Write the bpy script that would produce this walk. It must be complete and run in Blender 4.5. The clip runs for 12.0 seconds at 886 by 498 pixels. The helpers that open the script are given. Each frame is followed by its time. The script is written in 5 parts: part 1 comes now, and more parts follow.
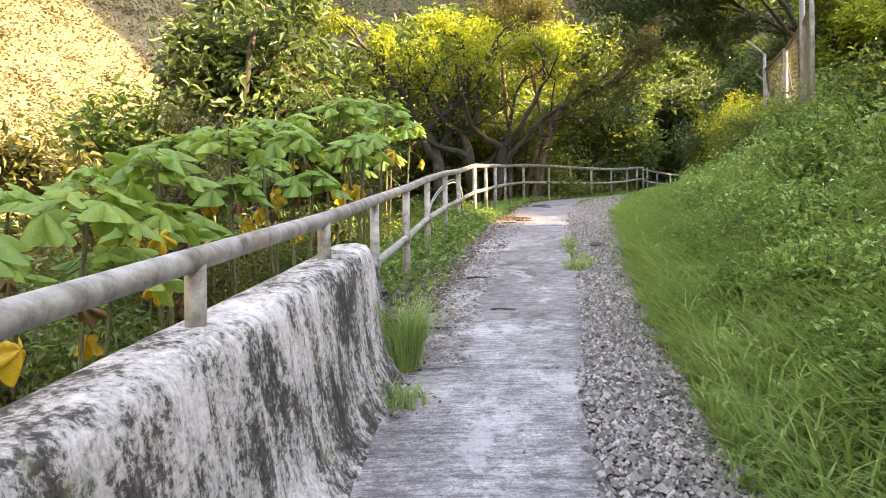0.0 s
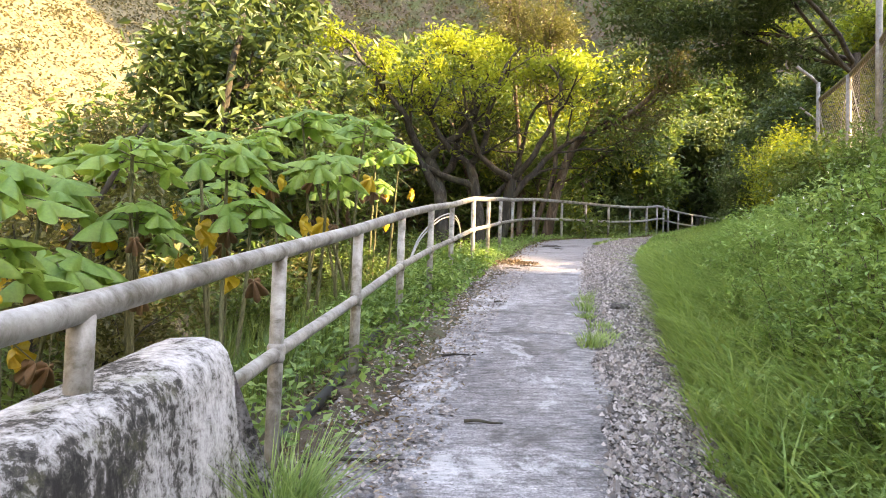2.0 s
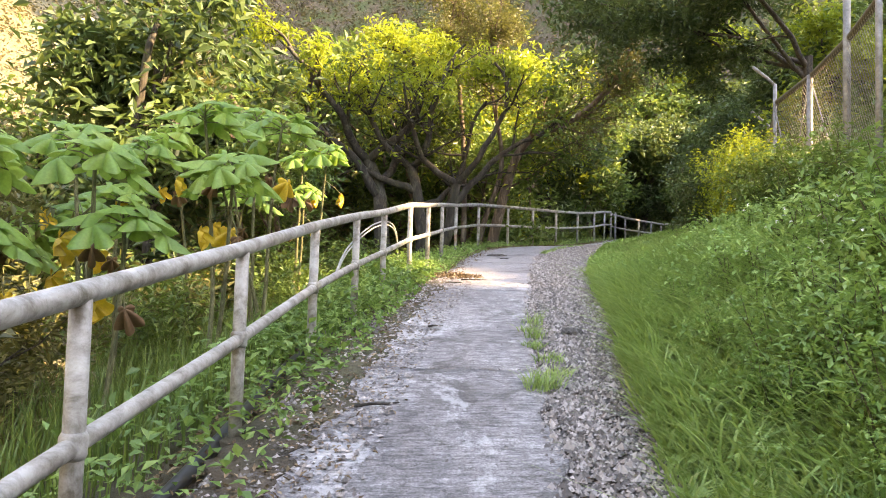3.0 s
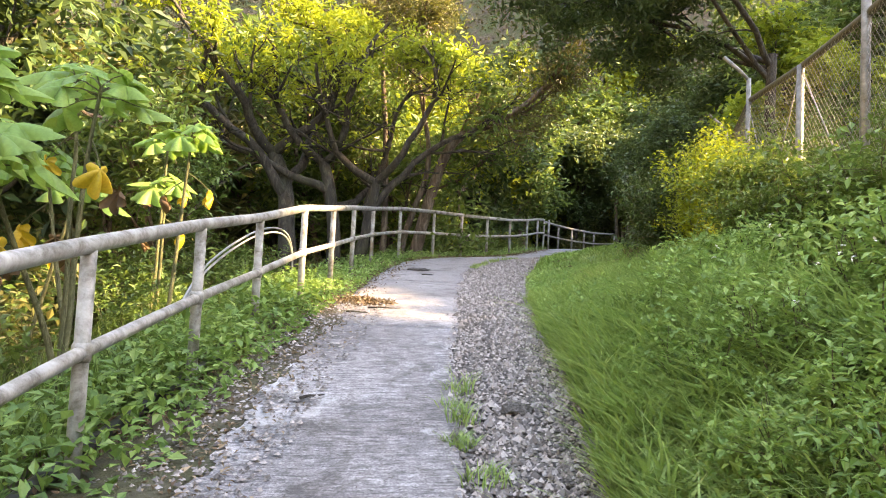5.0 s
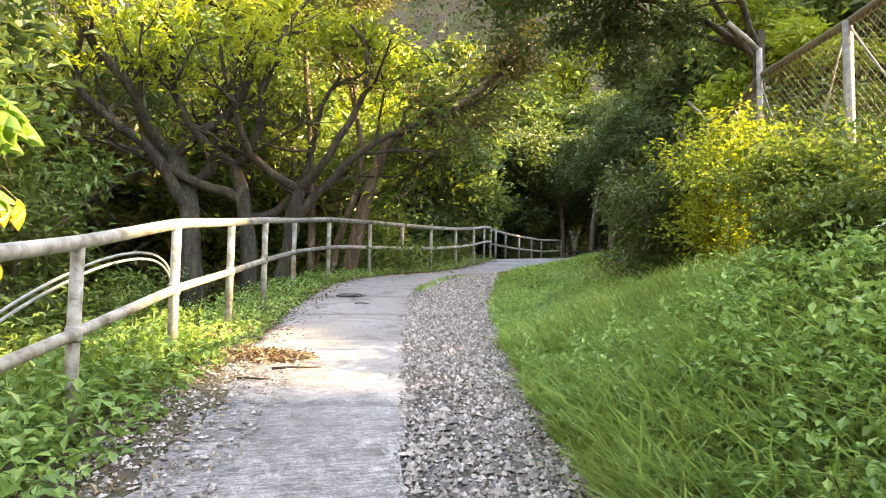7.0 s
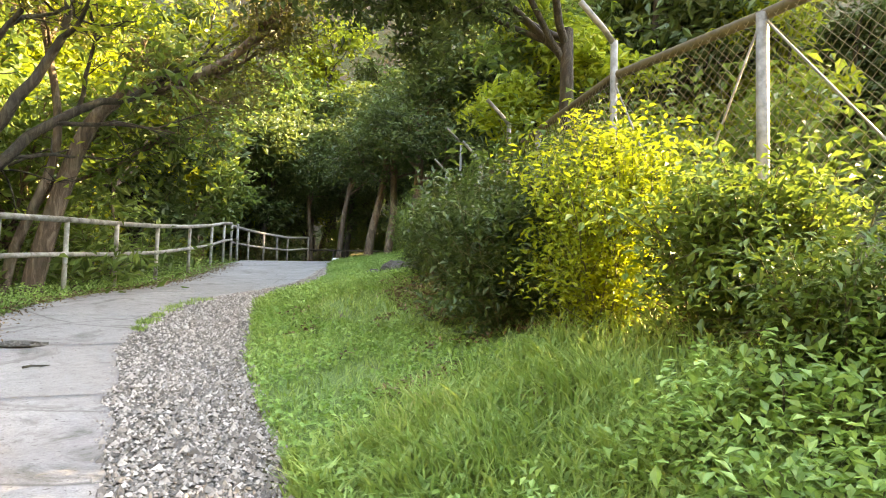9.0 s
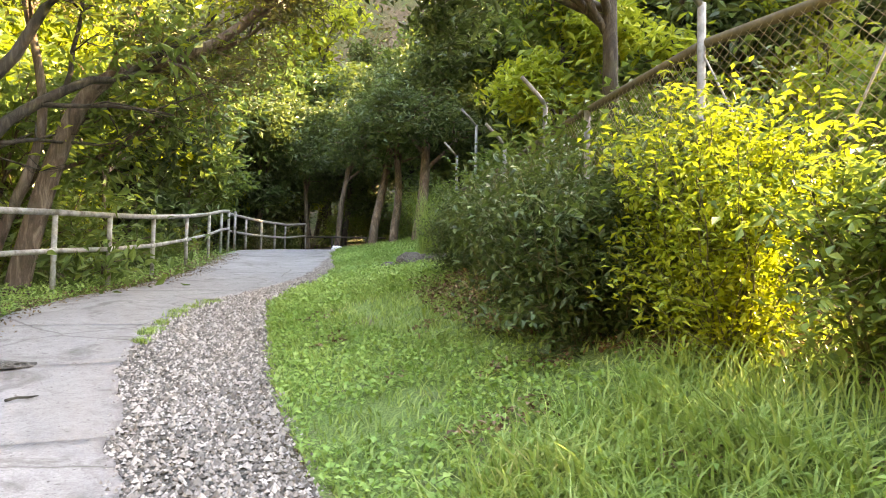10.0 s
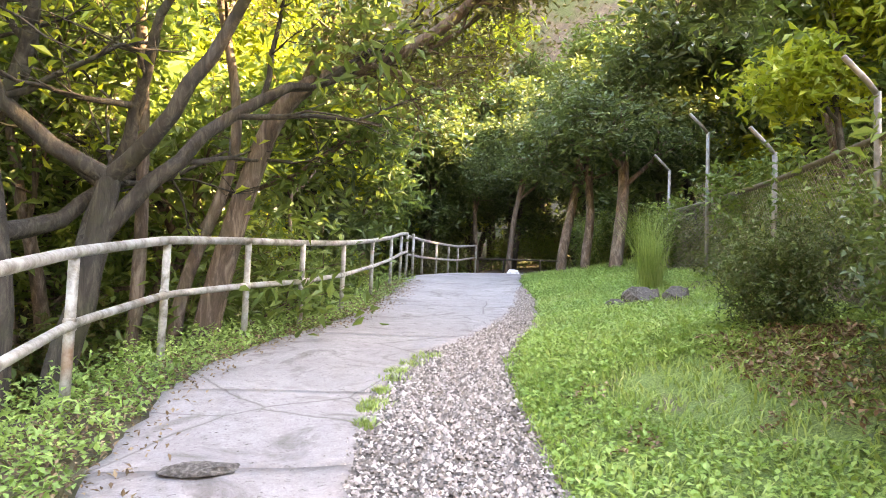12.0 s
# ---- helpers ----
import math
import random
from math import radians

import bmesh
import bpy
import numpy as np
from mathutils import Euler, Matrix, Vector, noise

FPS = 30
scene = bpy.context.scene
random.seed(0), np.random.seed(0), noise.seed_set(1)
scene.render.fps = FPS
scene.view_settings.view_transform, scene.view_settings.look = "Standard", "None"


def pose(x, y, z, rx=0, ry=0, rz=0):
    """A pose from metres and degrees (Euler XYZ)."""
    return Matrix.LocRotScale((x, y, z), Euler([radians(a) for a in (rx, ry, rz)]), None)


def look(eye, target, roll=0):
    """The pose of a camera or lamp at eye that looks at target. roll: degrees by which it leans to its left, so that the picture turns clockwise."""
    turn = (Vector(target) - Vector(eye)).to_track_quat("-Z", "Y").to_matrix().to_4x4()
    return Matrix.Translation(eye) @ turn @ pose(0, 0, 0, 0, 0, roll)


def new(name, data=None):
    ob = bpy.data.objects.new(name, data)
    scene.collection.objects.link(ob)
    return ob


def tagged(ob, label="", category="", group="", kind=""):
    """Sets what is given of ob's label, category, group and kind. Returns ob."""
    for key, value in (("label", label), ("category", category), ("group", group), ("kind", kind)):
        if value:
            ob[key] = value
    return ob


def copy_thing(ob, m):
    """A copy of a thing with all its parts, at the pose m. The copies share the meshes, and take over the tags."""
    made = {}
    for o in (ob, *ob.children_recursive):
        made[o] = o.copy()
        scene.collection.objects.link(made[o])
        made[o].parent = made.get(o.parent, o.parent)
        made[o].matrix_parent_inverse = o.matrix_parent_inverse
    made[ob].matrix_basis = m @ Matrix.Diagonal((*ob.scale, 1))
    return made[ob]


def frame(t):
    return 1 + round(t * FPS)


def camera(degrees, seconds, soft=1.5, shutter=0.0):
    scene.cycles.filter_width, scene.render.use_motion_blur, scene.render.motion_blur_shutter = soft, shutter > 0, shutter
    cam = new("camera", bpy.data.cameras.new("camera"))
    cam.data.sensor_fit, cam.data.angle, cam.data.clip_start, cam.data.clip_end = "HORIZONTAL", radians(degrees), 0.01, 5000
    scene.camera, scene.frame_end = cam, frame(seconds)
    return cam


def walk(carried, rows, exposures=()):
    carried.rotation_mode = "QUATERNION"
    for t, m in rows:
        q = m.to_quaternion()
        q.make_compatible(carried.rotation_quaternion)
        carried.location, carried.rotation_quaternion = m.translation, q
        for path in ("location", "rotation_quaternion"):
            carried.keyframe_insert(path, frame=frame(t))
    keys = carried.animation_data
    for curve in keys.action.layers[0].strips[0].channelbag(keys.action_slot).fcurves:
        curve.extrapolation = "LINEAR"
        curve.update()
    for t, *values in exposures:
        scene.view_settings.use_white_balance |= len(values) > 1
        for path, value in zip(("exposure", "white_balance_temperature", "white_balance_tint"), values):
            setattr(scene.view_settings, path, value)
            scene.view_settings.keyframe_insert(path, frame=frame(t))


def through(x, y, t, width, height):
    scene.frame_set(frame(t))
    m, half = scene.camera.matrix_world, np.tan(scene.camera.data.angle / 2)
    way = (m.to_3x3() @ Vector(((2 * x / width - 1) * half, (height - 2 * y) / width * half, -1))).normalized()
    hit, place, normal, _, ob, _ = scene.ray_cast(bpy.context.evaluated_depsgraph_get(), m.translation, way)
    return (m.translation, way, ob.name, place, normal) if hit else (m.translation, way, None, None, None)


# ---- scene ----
cam = camera(65.0, 12.0, soft=1.0)
PATH = [
    (0, (1.449, -0.085, 1.598), (1.422, 1.915, 1.605), -0.5),
    (0.5, (1.502, 0.417, 1.689), (1.38, 2.414, 1.694), -0.2),
    (1, (1.616, 0.91, 1.789), (1.426, 2.901, 1.826), 0.6),
    (1.5, (1.662, 1.421, 1.861), (1.519, 3.414, 1.931), 1.5),
    (2, (1.744, 1.921, 1.885), (1.683, 3.918, 1.975), 1.9),
    (2.5, (1.855, 2.429, 1.974), (1.87, 4.427, 2.068), 1.7),
    (3, (1.919, 2.966, 2.058), (2.006, 4.961, 2.162), 1.7),
    (3.5, (2.081, 3.506, 2.142), (2.225, 5.498, 2.26), 1.9),
    (3.7, (2.111, 3.717, 2.166), (2.279, 5.707, 2.285), 2.0),
    (5.3, (2.29, 5.453, 2.405), (2.607, 7.424, 2.522), 2.8),
    (5.5, (2.297, 5.675, 2.425), (2.631, 7.643, 2.553), 2.7),
    (6, (2.43, 6.232, 2.497), (2.803, 8.192, 2.636), 2.1),
    (6.5, (2.508, 6.769, 2.558), (2.919, 8.722, 2.699), 1.2),
    (6.7, (2.548, 6.986, 2.593), (2.977, 8.934, 2.736), 1.0),
    (8.3, (2.937, 9.043, 3.059), (3.792, 10.846, 3.19), 1.8),
    (8.5, (3.016, 9.257, 3.135), (3.976, 11.007, 3.266), 1.7),
    (9, (3.092, 9.775, 3.217), (4.238, 11.409, 3.347), 1.5),
    (9.5, (3.151, 10.267, 3.256), (4.355, 11.861, 3.368), 1.2),
    (10, (3.192, 10.8, 3.398), (4.363, 12.419, 3.48), 1.1),
    (10.5, (3.177, 11.326, 3.514), (4.307, 12.975, 3.561), 1.4),
    (11, (3.252, 11.856, 3.577), (4.316, 13.549, 3.613), 1.7),
    (11.5, (3.229, 12.422, 3.629), (4.167, 14.187, 3.684), 1.8),
    (12, (3.254, 12.979, 3.664), (4.055, 14.808, 3.785), 2.2),
]
walk(cam, [(t, look(eye, target, roll)) for t, eye, target, roll in PATH], exposures=[(0.0, 3.65, 9500, 18), (3.5, 3.8, 9000, 18), (5.5, 3.85, 9000, 16), (6.7, 3.95, 9400, 13), (8.5, 4.25, 10400, 8), (10.5, 4.55, 10200, 16), (12.0, 4.85, 9600, 21)])

# ---- world, sun, exposure ----
SUN = Vector((3.2, -0.72, 1.78)).normalized()
world = bpy.data.worlds.new("sky")
scene.world = world
world.use_nodes = True
sky = world.node_tree.nodes.new("ShaderNodeTexSky")
sky.sky_type, sky.sun_disc = "NISHITA", False
sky.sun_elevation, sky.sun_rotation = math.asin(SUN.z), math.atan2(SUN.x, SUN.y)
world.node_tree.nodes["Background"].inputs["Strength"].default_value = 0.15
world.node_tree.links.new(sky.outputs[0], world.node_tree.nodes["Background"].inputs["Color"])
sun = new("sun", bpy.data.lights.new("sun", "SUN"))
sun.data.energy, sun.data.angle, sun.data.color = 3.0, radians(0.6), (1.0, 0.84, 0.56)
sun.matrix_world = look(SUN * 60, (0, 0, 0))

# ---- materials ----
def mat(name, rough=0.8, metal=0.0):
    m = bpy.data.materials.new(name)
    m.use_nodes = True
    b = m.node_tree.nodes["Principled BSDF"]
    b.inputs["Roughness"].default_value, b.inputs["Metallic"].default_value = rough, metal
    return m, m.node_tree, b


def node(nt, kind, **values):
    n = nt.nodes.new(kind)
    for key, value in values.items():
        n.inputs[key].default_value = value
    return n


def where(nt, stretch=(1, 1, 1), own=False):
    """World position, or the object's own, stretched."""
    if own:
        src = nt.nodes.new("ShaderNodeTexCoord").outputs["Object"]
    else:
        src = nt.nodes.new("ShaderNodeNewGeometry").outputs["Position"]
    m = node(nt, "ShaderNodeMapping", Scale=stretch)
    nt.links.new(src, m.inputs["Vector"])
    return m.outputs[0]


def grain(nt, at, scale, detail=5.0, rough=0.6, warp=0.0):
    n = node(nt, "ShaderNodeTexNoise", Scale=scale, Detail=detail, Roughness=rough, Distortion=warp)
    nt.links.new(at, n.inputs["Vector"])
    return n.outputs["Fac"]


def ramp(nt, fac, stops, smooth=False):
    r = nt.nodes.new("ShaderNodeValToRGB")
    while len(r.color_ramp.elements) < len(stops):
        r.color_ramp.elements.new(0.5)
    for e, (p, c) in zip(r.color_ramp.elements, stops):
        e.position, e.color = p, (*c, 1) if len(c) == 3 else c
    nt.links.new(fac, r.inputs[0])
    return r.outputs[0]


def blend(nt, fac, a, b, how="MIX"):
    m = nt.nodes.new("ShaderNodeMix")
    m.data_type, m.blend_type = "RGBA", how
    for slot, v in ((0, fac), (6, a), (7, b)):
        if isinstance(v, (int, float)):
            m.inputs[slot].default_value = v
        elif isinstance(v, tuple):
            m.inputs[slot].default_value = (*v, 1)
        else:
            nt.links.new(v, m.inputs[slot])
    return m.outputs[2]


def relief(nt, b, height, strength=0.4, depth=0.01):
    n = node(nt, "ShaderNodeBump", Strength=strength, Distance=depth)
    nt.links.new(height, n.inputs["Height"])
    nt.links.new(n.outputs[0], b.inputs["Normal"])


def grey(v):
    return (v, v, v)


def concrete_mat():
    m, nt, b = mat("worn_concrete", 0.75)
    p = where(nt)
    big = ramp(nt, grain(nt, p, 0.8, 5, 0.6, 0.4), [(0.32, (0.135, 0.12, 0.117)), (0.46, (0.21, 0.192, 0.19)), (0.56, (0.265, 0.244, 0.243)), (0.66, (0.35, 0.327, 0.325))])
    fine = grain(nt, p, 70, 6, 0.8)
    c = blend(nt, 0.8, big, ramp(nt, fine, [(0.32, grey(0.05)), (0.5, grey(0.5)), (0.68, grey(0.95))]), "OVERLAY")
    mid = grain(nt, p, 9, 8, 0.72, 0.5)
    c = blend(nt, 0.6, c, ramp(nt, mid, [(0.35, grey(0.15)), (0.52, grey(0.52)), (0.68, grey(0.8))]), "OVERLAY")
    # broom strokes across the way
    ruts = node(nt, "ShaderNodeTexNoise", Scale=1.0, Detail=5.0, Roughness=0.7)
    nt.links.new(where(nt, (7, 40, 4)), ruts.inputs["Vector"])
    xyz = nt.nodes.new("ShaderNodeSeparateXYZ")
    nt.links.new(where(nt, (0.01, 0.01, 0.01)), xyz.inputs[0])
    smooth_part = ramp(nt, xyz.outputs["Y"], [(0.105, grey(0)), (0.135, grey(1))])
    ridged = blend(nt, 0.6, c, ramp(nt, ruts.outputs["Fac"], [(0.36, grey(0.12)), (0.5, grey(0.5)), (0.64, grey(0.85))]), "OVERLAY")
    c = blend(nt, smooth_part, ridged, blend(nt, 0.6, c, (0.225, 0.206, 0.21)))
    cell = node(nt, "ShaderNodeTexVoronoi", Scale=0.55)
    cell.feature = "DISTANCE_TO_EDGE"
    bent = blend(nt, 0.12, where(nt), node(nt, "ShaderNodeTexNoise", Scale=3.0, Detail=6.0).outputs["Color"])
    nt.links.new(bent, cell.inputs["Vector"])
    crack = ramp(nt, cell.outputs["Distance"], [(0.0, grey(0.85)), (0.006, grey(0))])
    c = blend(nt, blend(nt, smooth_part, grey(0), crack), c, (0.06, 0.052, 0.045))
    # dark damp stains and pale scuffs
    stain = ramp(nt, grain(nt, p, 1.5, 9, 0.72, 1.2), [(0.36, grey(1)), (0.47, grey(0))])
    c = blend(nt, stain, c, blend(nt, 0.7, c, (0.06, 0.05, 0.042)))
    pale = ramp(nt, grain(nt, where(nt, (1.1, 0.7, 1)), 1.3, 9, 0.78, 0.15), [(0.545, grey(0)), (0.60, grey(0.65))])
    pale = blend(nt, smooth_part, pale, grey(0.06))
    c = blend(nt, pale, c, blend(nt, 0.75, c, (0.62, 0.595, 0.59)))
    pit = ramp(nt, grain(nt, where(nt, (1, 1.6, 1)), 24, 7, 0.75, 0.6), [(0.36, grey(0.9)), (0.42, grey(0))])
    c = blend(nt, pit, c, (0.05, 0.042, 0.036))
    nt.links.new(c, b.inputs["Base Color"])
    h = blend(nt, 0.45, ruts.outputs["Fac"], blend(nt, 0.5, fine, mid))
    relief(nt, b, h, 1.0, 0.03)
    return m


def stained_wall_mat():
    m, nt, b = mat("lichen_stained_concrete", 0.9)
    p = where(nt)
    drip = grain(nt, where(nt, (9, 9, 2.2)), 1.0, 9, 0.74, 0.5)
    blot = grain(nt, p, 1.7, 5, 0.6)
    speck = grain(nt, p, 36, 8, 0.75, 0.4)
    mask = blend(nt, 0.5, drip, speck)
    mask = blend(nt, 0.34, mask, blot)
    c = ramp(nt, mask, [(0.43, (0.02, 0.018, 0.016)), (0.475, (0.07, 0.064, 0.055)), (0.505, (0.33, 0.312, 0.298)), (0.57, (0.60, 0.58, 0.57))])
    moss = ramp(nt, grain(nt, p, 5.0, 6, 0.7), [(0.56, grey(0)), (0.7, grey(1))])
    c = blend(nt, moss, c, blend(nt, 0.5, c, (0.14, 0.15, 0.06)))
    nt.links.new(c, b.inputs["Base Color"])
    relief(nt, b, mask, 0.9, 0.03)
    return m


def pipe_mat():
    m, nt, b = mat("weathered_painted_pipe", 0.5, 0.0)
    p = where(nt)
    f = grain(nt, p, 7, 8, 0.72, 0.3)
    c = ramp(nt, f, [(0.36, (0.10, 0.085, 0.062)), (0.45, (0.20, 0.186, 0.165)), (0.55, (0.31, 0.296, 0.275)), (0.7, (0.44, 0.425, 0.405))])
    s = grain(nt, p, 60, 6, 0.75)
    c = blend(nt, ramp(nt, s, [(0.62, grey(0)), (0.7, grey(0.8))]), c, (0.10, 0.085, 0.06))
    r = ramp(nt, grain(nt, p, 1.6, 4, 0.6), [(0.62, grey(0)), (0.72, grey(0.45))])
    c = blend(nt, r, c, (0.26, 0.12, 0.06))
    nt.links.new(c, b.inputs["Base Color"])
    relief(nt, b, f, 0.35, 0.006)
    return m


def steel_mat():
    m, nt, b = mat("galvanised_steel", 0.5, 0.25)
    p = where(nt)
    c = ramp(nt, grain(nt, p, 12, 6, 0.7), [(0.3, (0.09, 0.085, 0.075)), (0.55, (0.20, 0.195, 0.185)), (0.8, (0.34, 0.335, 0.325))])
    nt.links.new(c, b.inputs["Base Color"])
    return m


def soil_mat():
    m, nt, b = mat("littered_soil", 0.95)
    p = where(nt)
    c = ramp(nt, grain(nt, p, 2.2, 8, 0.7), [(0.3, (0.035, 0.026, 0.018)), (0.5, (0.09, 0.066, 0.045)), (0.7, (0.17, 0.13, 0.09))])
    g = ramp(nt, grain(nt, p, 0.35, 4, 0.6), [(0.42, grey(0)), (0.6, grey(0.75))])
    green = ramp(nt, grain(nt, p, 14, 6, 0.7), [(0.3, (0.02, 0.03, 0.008)), (0.7, (0.09, 0.13, 0.03))])
    c = blend(nt, g, c, green)
    xyz = nt.nodes.new("ShaderNodeSeparateXYZ")
    nt.links.new(where(nt, (-0.01, 0.01, 0.01)), xyz.inputs[0])
    scrub = ramp(nt, grain(nt, p, 0.5, 8, 0.75), [(0.3, (0.09, 0.08, 0.05)), (0.5, (0.125, 0.108, 0.062)), (0.7, (0.17, 0.142, 0.08))])
    c = blend(nt, ramp(nt, xyz.outputs["X"], [(0.28, grey(0)), (0.42, grey(1))]), c, scrub)
    nt.links.new(c, b.inputs["Base Color"])
    relief(nt, b, grain(nt, p, 30, 8, 0.7), 0.9, 0.05)
    return m


def gravel_mat():
    m, nt, b = mat("crushed_grey_stone", 0.85)
    g = nt.nodes.new("ShaderNodeNewGeometry")
    c = ramp(nt, g.outputs["Random Per Island"], [(0.0, (0.085, 0.072, 0.066)), (0.3, (0.15, 0.129, 0.119)), (0.65, (0.245, 0.213, 0.196)), (1.0, (0.43, 0.38, 0.355))])
    f = grain(nt, where(nt), 70, 4, 0.7)
    c = blend(nt, 0.4, c, ramp(nt, f, [(0.25, grey(0.15)), (0.75, grey(0.85))]), "OVERLAY")
    nt.links.new(c, b.inputs["Base Color"])
    relief(nt, b, f, 0.5, 0.01)
    return m


def bed_mat():
    m, nt, b = mat("gravel_dust", 0.95)
    p = where(nt)
    c = ramp(nt, grain(nt, p, 40, 8, 0.75), [(0.35, (0.03, 0.026, 0.022)), (0.5, (0.09, 0.08, 0.072)), (0.65, (0.22, 0.20, 0.185))])
    nt.links.new(c, b.inputs["Base Color"])
    relief(nt, b, grain(nt, p, 60, 6, 0.7), 1.0, 0.03)
    return m


def bark_mat(name, dark, mid, light, scale=1.0):
    m, nt, b = mat(name, 0.9)
    p = where(nt, (7 * scale, 7 * scale, 1.6 * scale))
    f = grain(nt, p, 1.6, 9, 0.72, 0.8)
    c = ramp(nt, f, [(0.34, dark), (0.5, mid), (0.68, light)])
    moss = ramp(nt, grain(nt, where(nt), 1.8, 5, 0.65), [(0.52, grey(0)), (0.68, grey(0.45))])
    c = blend(nt, moss, c, (0.055, 0.058, 0.022))
    nt.links.new(c, b.inputs["Base Color"])
    relief(nt, b, f, 0.9, 0.03)
    return m


def leaf_mat(name, stops, through=0.4, rough=0.45, patch=0.5):
    """Leaves: colour by each leaf and by patches of the plant, part of the light passing through."""
    m, nt, b = mat(name, rough)
    g = nt.nodes.new("ShaderNodeNewGeometry")
    f = blend(nt, patch, g.outputs["Random Per Island"], ramp(nt, grain(nt, where(nt), 0.8, 4, 0.6), [(0.3, grey(0)), (0.7, grey(1))]))
    c = ramp(nt, f, stops)
    vein = grain(nt, where(nt), 45, 3, 0.6)
    c = blend(nt, 0.25, c, ramp(nt, vein, [(0.3, grey(0.2)), (0.7, grey(0.8))]), "OVERLAY")
    nt.links.new(c, b.inputs["Base Color"])
    t = nt.nodes.new("ShaderNodeBsdfTranslucent")
    nt.links.new(blend(nt, 0.2, c, (0.28, 0.32, 0.03)), t.inputs["Color"])
    mix = nt.nodes.new("ShaderNodeMixShader")
    mix.inputs[0].default_value = through
    nt.links.new(b.outputs[0], mix.inputs[1])
    nt.links.new(t.outputs[0], mix.inputs[2])
    nt.links.new(mix.outputs[0], nt.nodes["Material Output"].inputs["Surface"])
    return m


def plain_mat(name, colour, rough=0.6, spread=0.25):
    m, nt, b = mat(name, rough)
    c = ramp(nt, grain(nt, where(nt), 20, 6, 0.7), [(0.3, tuple(v * (1 - spread) for v in colour)), (0.7, tuple(min(1, v * (1 + spread)) for v in colour))])
    nt.links.new(c, b.inputs["Base Color"])
    return m


CONCRETE, WALL, PIPE, STEEL = concrete_mat(), stained_wall_mat(), pipe_mat(), steel_mat()
SOIL, STONE, BED = soil_mat(), gravel_mat(), bed_mat()
BARK_DARK = bark_mat("dark_mossy_bark", (0.013, 0.010, 0.008), (0.036, 0.029, 0.022), (0.10, 0.085, 0.065))
BARK_PALE = bark_mat("peeling_reddish_bark", (0.04, 0.026, 0.018), (0.11, 0.075, 0.055), (0.26, 0.20, 0.155))
STEM = bark_mat("green_brown_stem", (0.05, 0.05, 0.02), (0.11, 0.11, 0.05), (0.20, 0.19, 0.10), 3)
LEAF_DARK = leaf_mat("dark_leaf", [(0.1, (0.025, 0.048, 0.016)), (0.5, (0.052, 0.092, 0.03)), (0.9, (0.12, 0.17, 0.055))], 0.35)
LEAF_MID = leaf_mat("green_leaf", [(0.1, (0.042, 0.085, 0.02)), (0.5, (0.095, 0.16, 0.036)), (0.9, (0.20, 0.27, 0.065))], 0.4)
# lime raised so the colour itself carries the yellow of sunlit leaves
LEAF_SUNNY_LIME = leaf_mat("sunny_lime_leaf", [(0.1, (0.13, 0.18, 0.018)), (0.5, (0.26, 0.32, 0.03)), (0.9, (0.42, 0.45, 0.045))], 0.5)
LEAF_FERN = leaf_mat("fresh_weed_leaf", [(0.1, (0.11, 0.20, 0.05)), (0.5, (0.22, 0.36, 0.095)), (0.9, (0.39, 0.53, 0.17))], 0.45)
LEAF_WEED = leaf_mat("weed_leaf", [(0.1, (0.06, 0.13, 0.03)), (0.5, (0.14, 0.25, 0.06)), (0.9, (0.28, 0.40, 0.11))], 0.42)
LEAF_OLIVE = leaf_mat("olive_leaf", [(0.1, (0.05, 0.052, 0.018)), (0.5, (0.10, 0.10, 0.03)), (0.9, (0.19, 0.17, 0.055))], 0.35)
LEAF_BIG = leaf_mat("large_green_leaf", [(0.1, (0.08, 0.17, 0.035)), (0.5, (0.16, 0.29, 0.06)), (0.9, (0.30, 0.42, 0.09))], 0.5, 0.5)
LEAF_YELLOW = leaf_mat("yellowed_leaf", [(0.1, (0.40, 0.24, 0.02)), (0.9, (0.62, 0.44, 0.04))], 0.4)
LEAF_DEAD = leaf_mat("withered_brown_leaf", [(0.1, (0.05, 0.025, 0.012)), (0.9, (0.16, 0.085, 0.035))], 0.15, 0.8)
GRASS = leaf_mat("grass_blade", [(0.1, (0.13, 0.22, 0.055)), (0.5, (0.23, 0.345, 0.095)), (0.85, (0.36, 0.46, 0.15)), (1.0, (0.52, 0.50, 0.26))], 0.42, 0.5, 0.4)
LITTER = leaf_mat("dry_leaf_litter", [(0.0, (0.06, 0.035, 0.02)), (0.5, (0.16, 0.10, 0.055)), (0.9, (0.34, 0.25, 0.16))], 0.1, 0.85, 0.2)
CANOPY = leaf_mat("far_canopy_leaf", [(0.1, (0.085, 0.075, 0.04)), (0.5, (0.13, 0.108, 0.055)), (0.9, (0.19, 0.15, 0.07))], 0.2, 0.9, 0.75)


def turf_mat():
    m, nt, b = mat("mossy_turf", 0.95)
    p = where(nt)
    f = grain(nt, p, 55, 7, 0.75)
    c = ramp(nt, f, [(0.32, (0.05, 0.08, 0.025)), (0.5, (0.14, 0.22, 0.06)), (0.68, (0.26, 0.36, 0.10))])
    bare = ramp(nt, grain(nt, p, 1.6, 7, 0.7, 0.5), [(0.56, grey(0)), (0.66, grey(0.85))])
    c = blend(nt, bare, c, ramp(nt, f, [(0.3, (0.07, 0.05, 0.035)), (0.7, (0.24, 0.19, 0.14))]))
    nt.links.new(c, b.inputs["Base Color"])
    relief(nt, b, f, 1.0, 0.03)
    return m


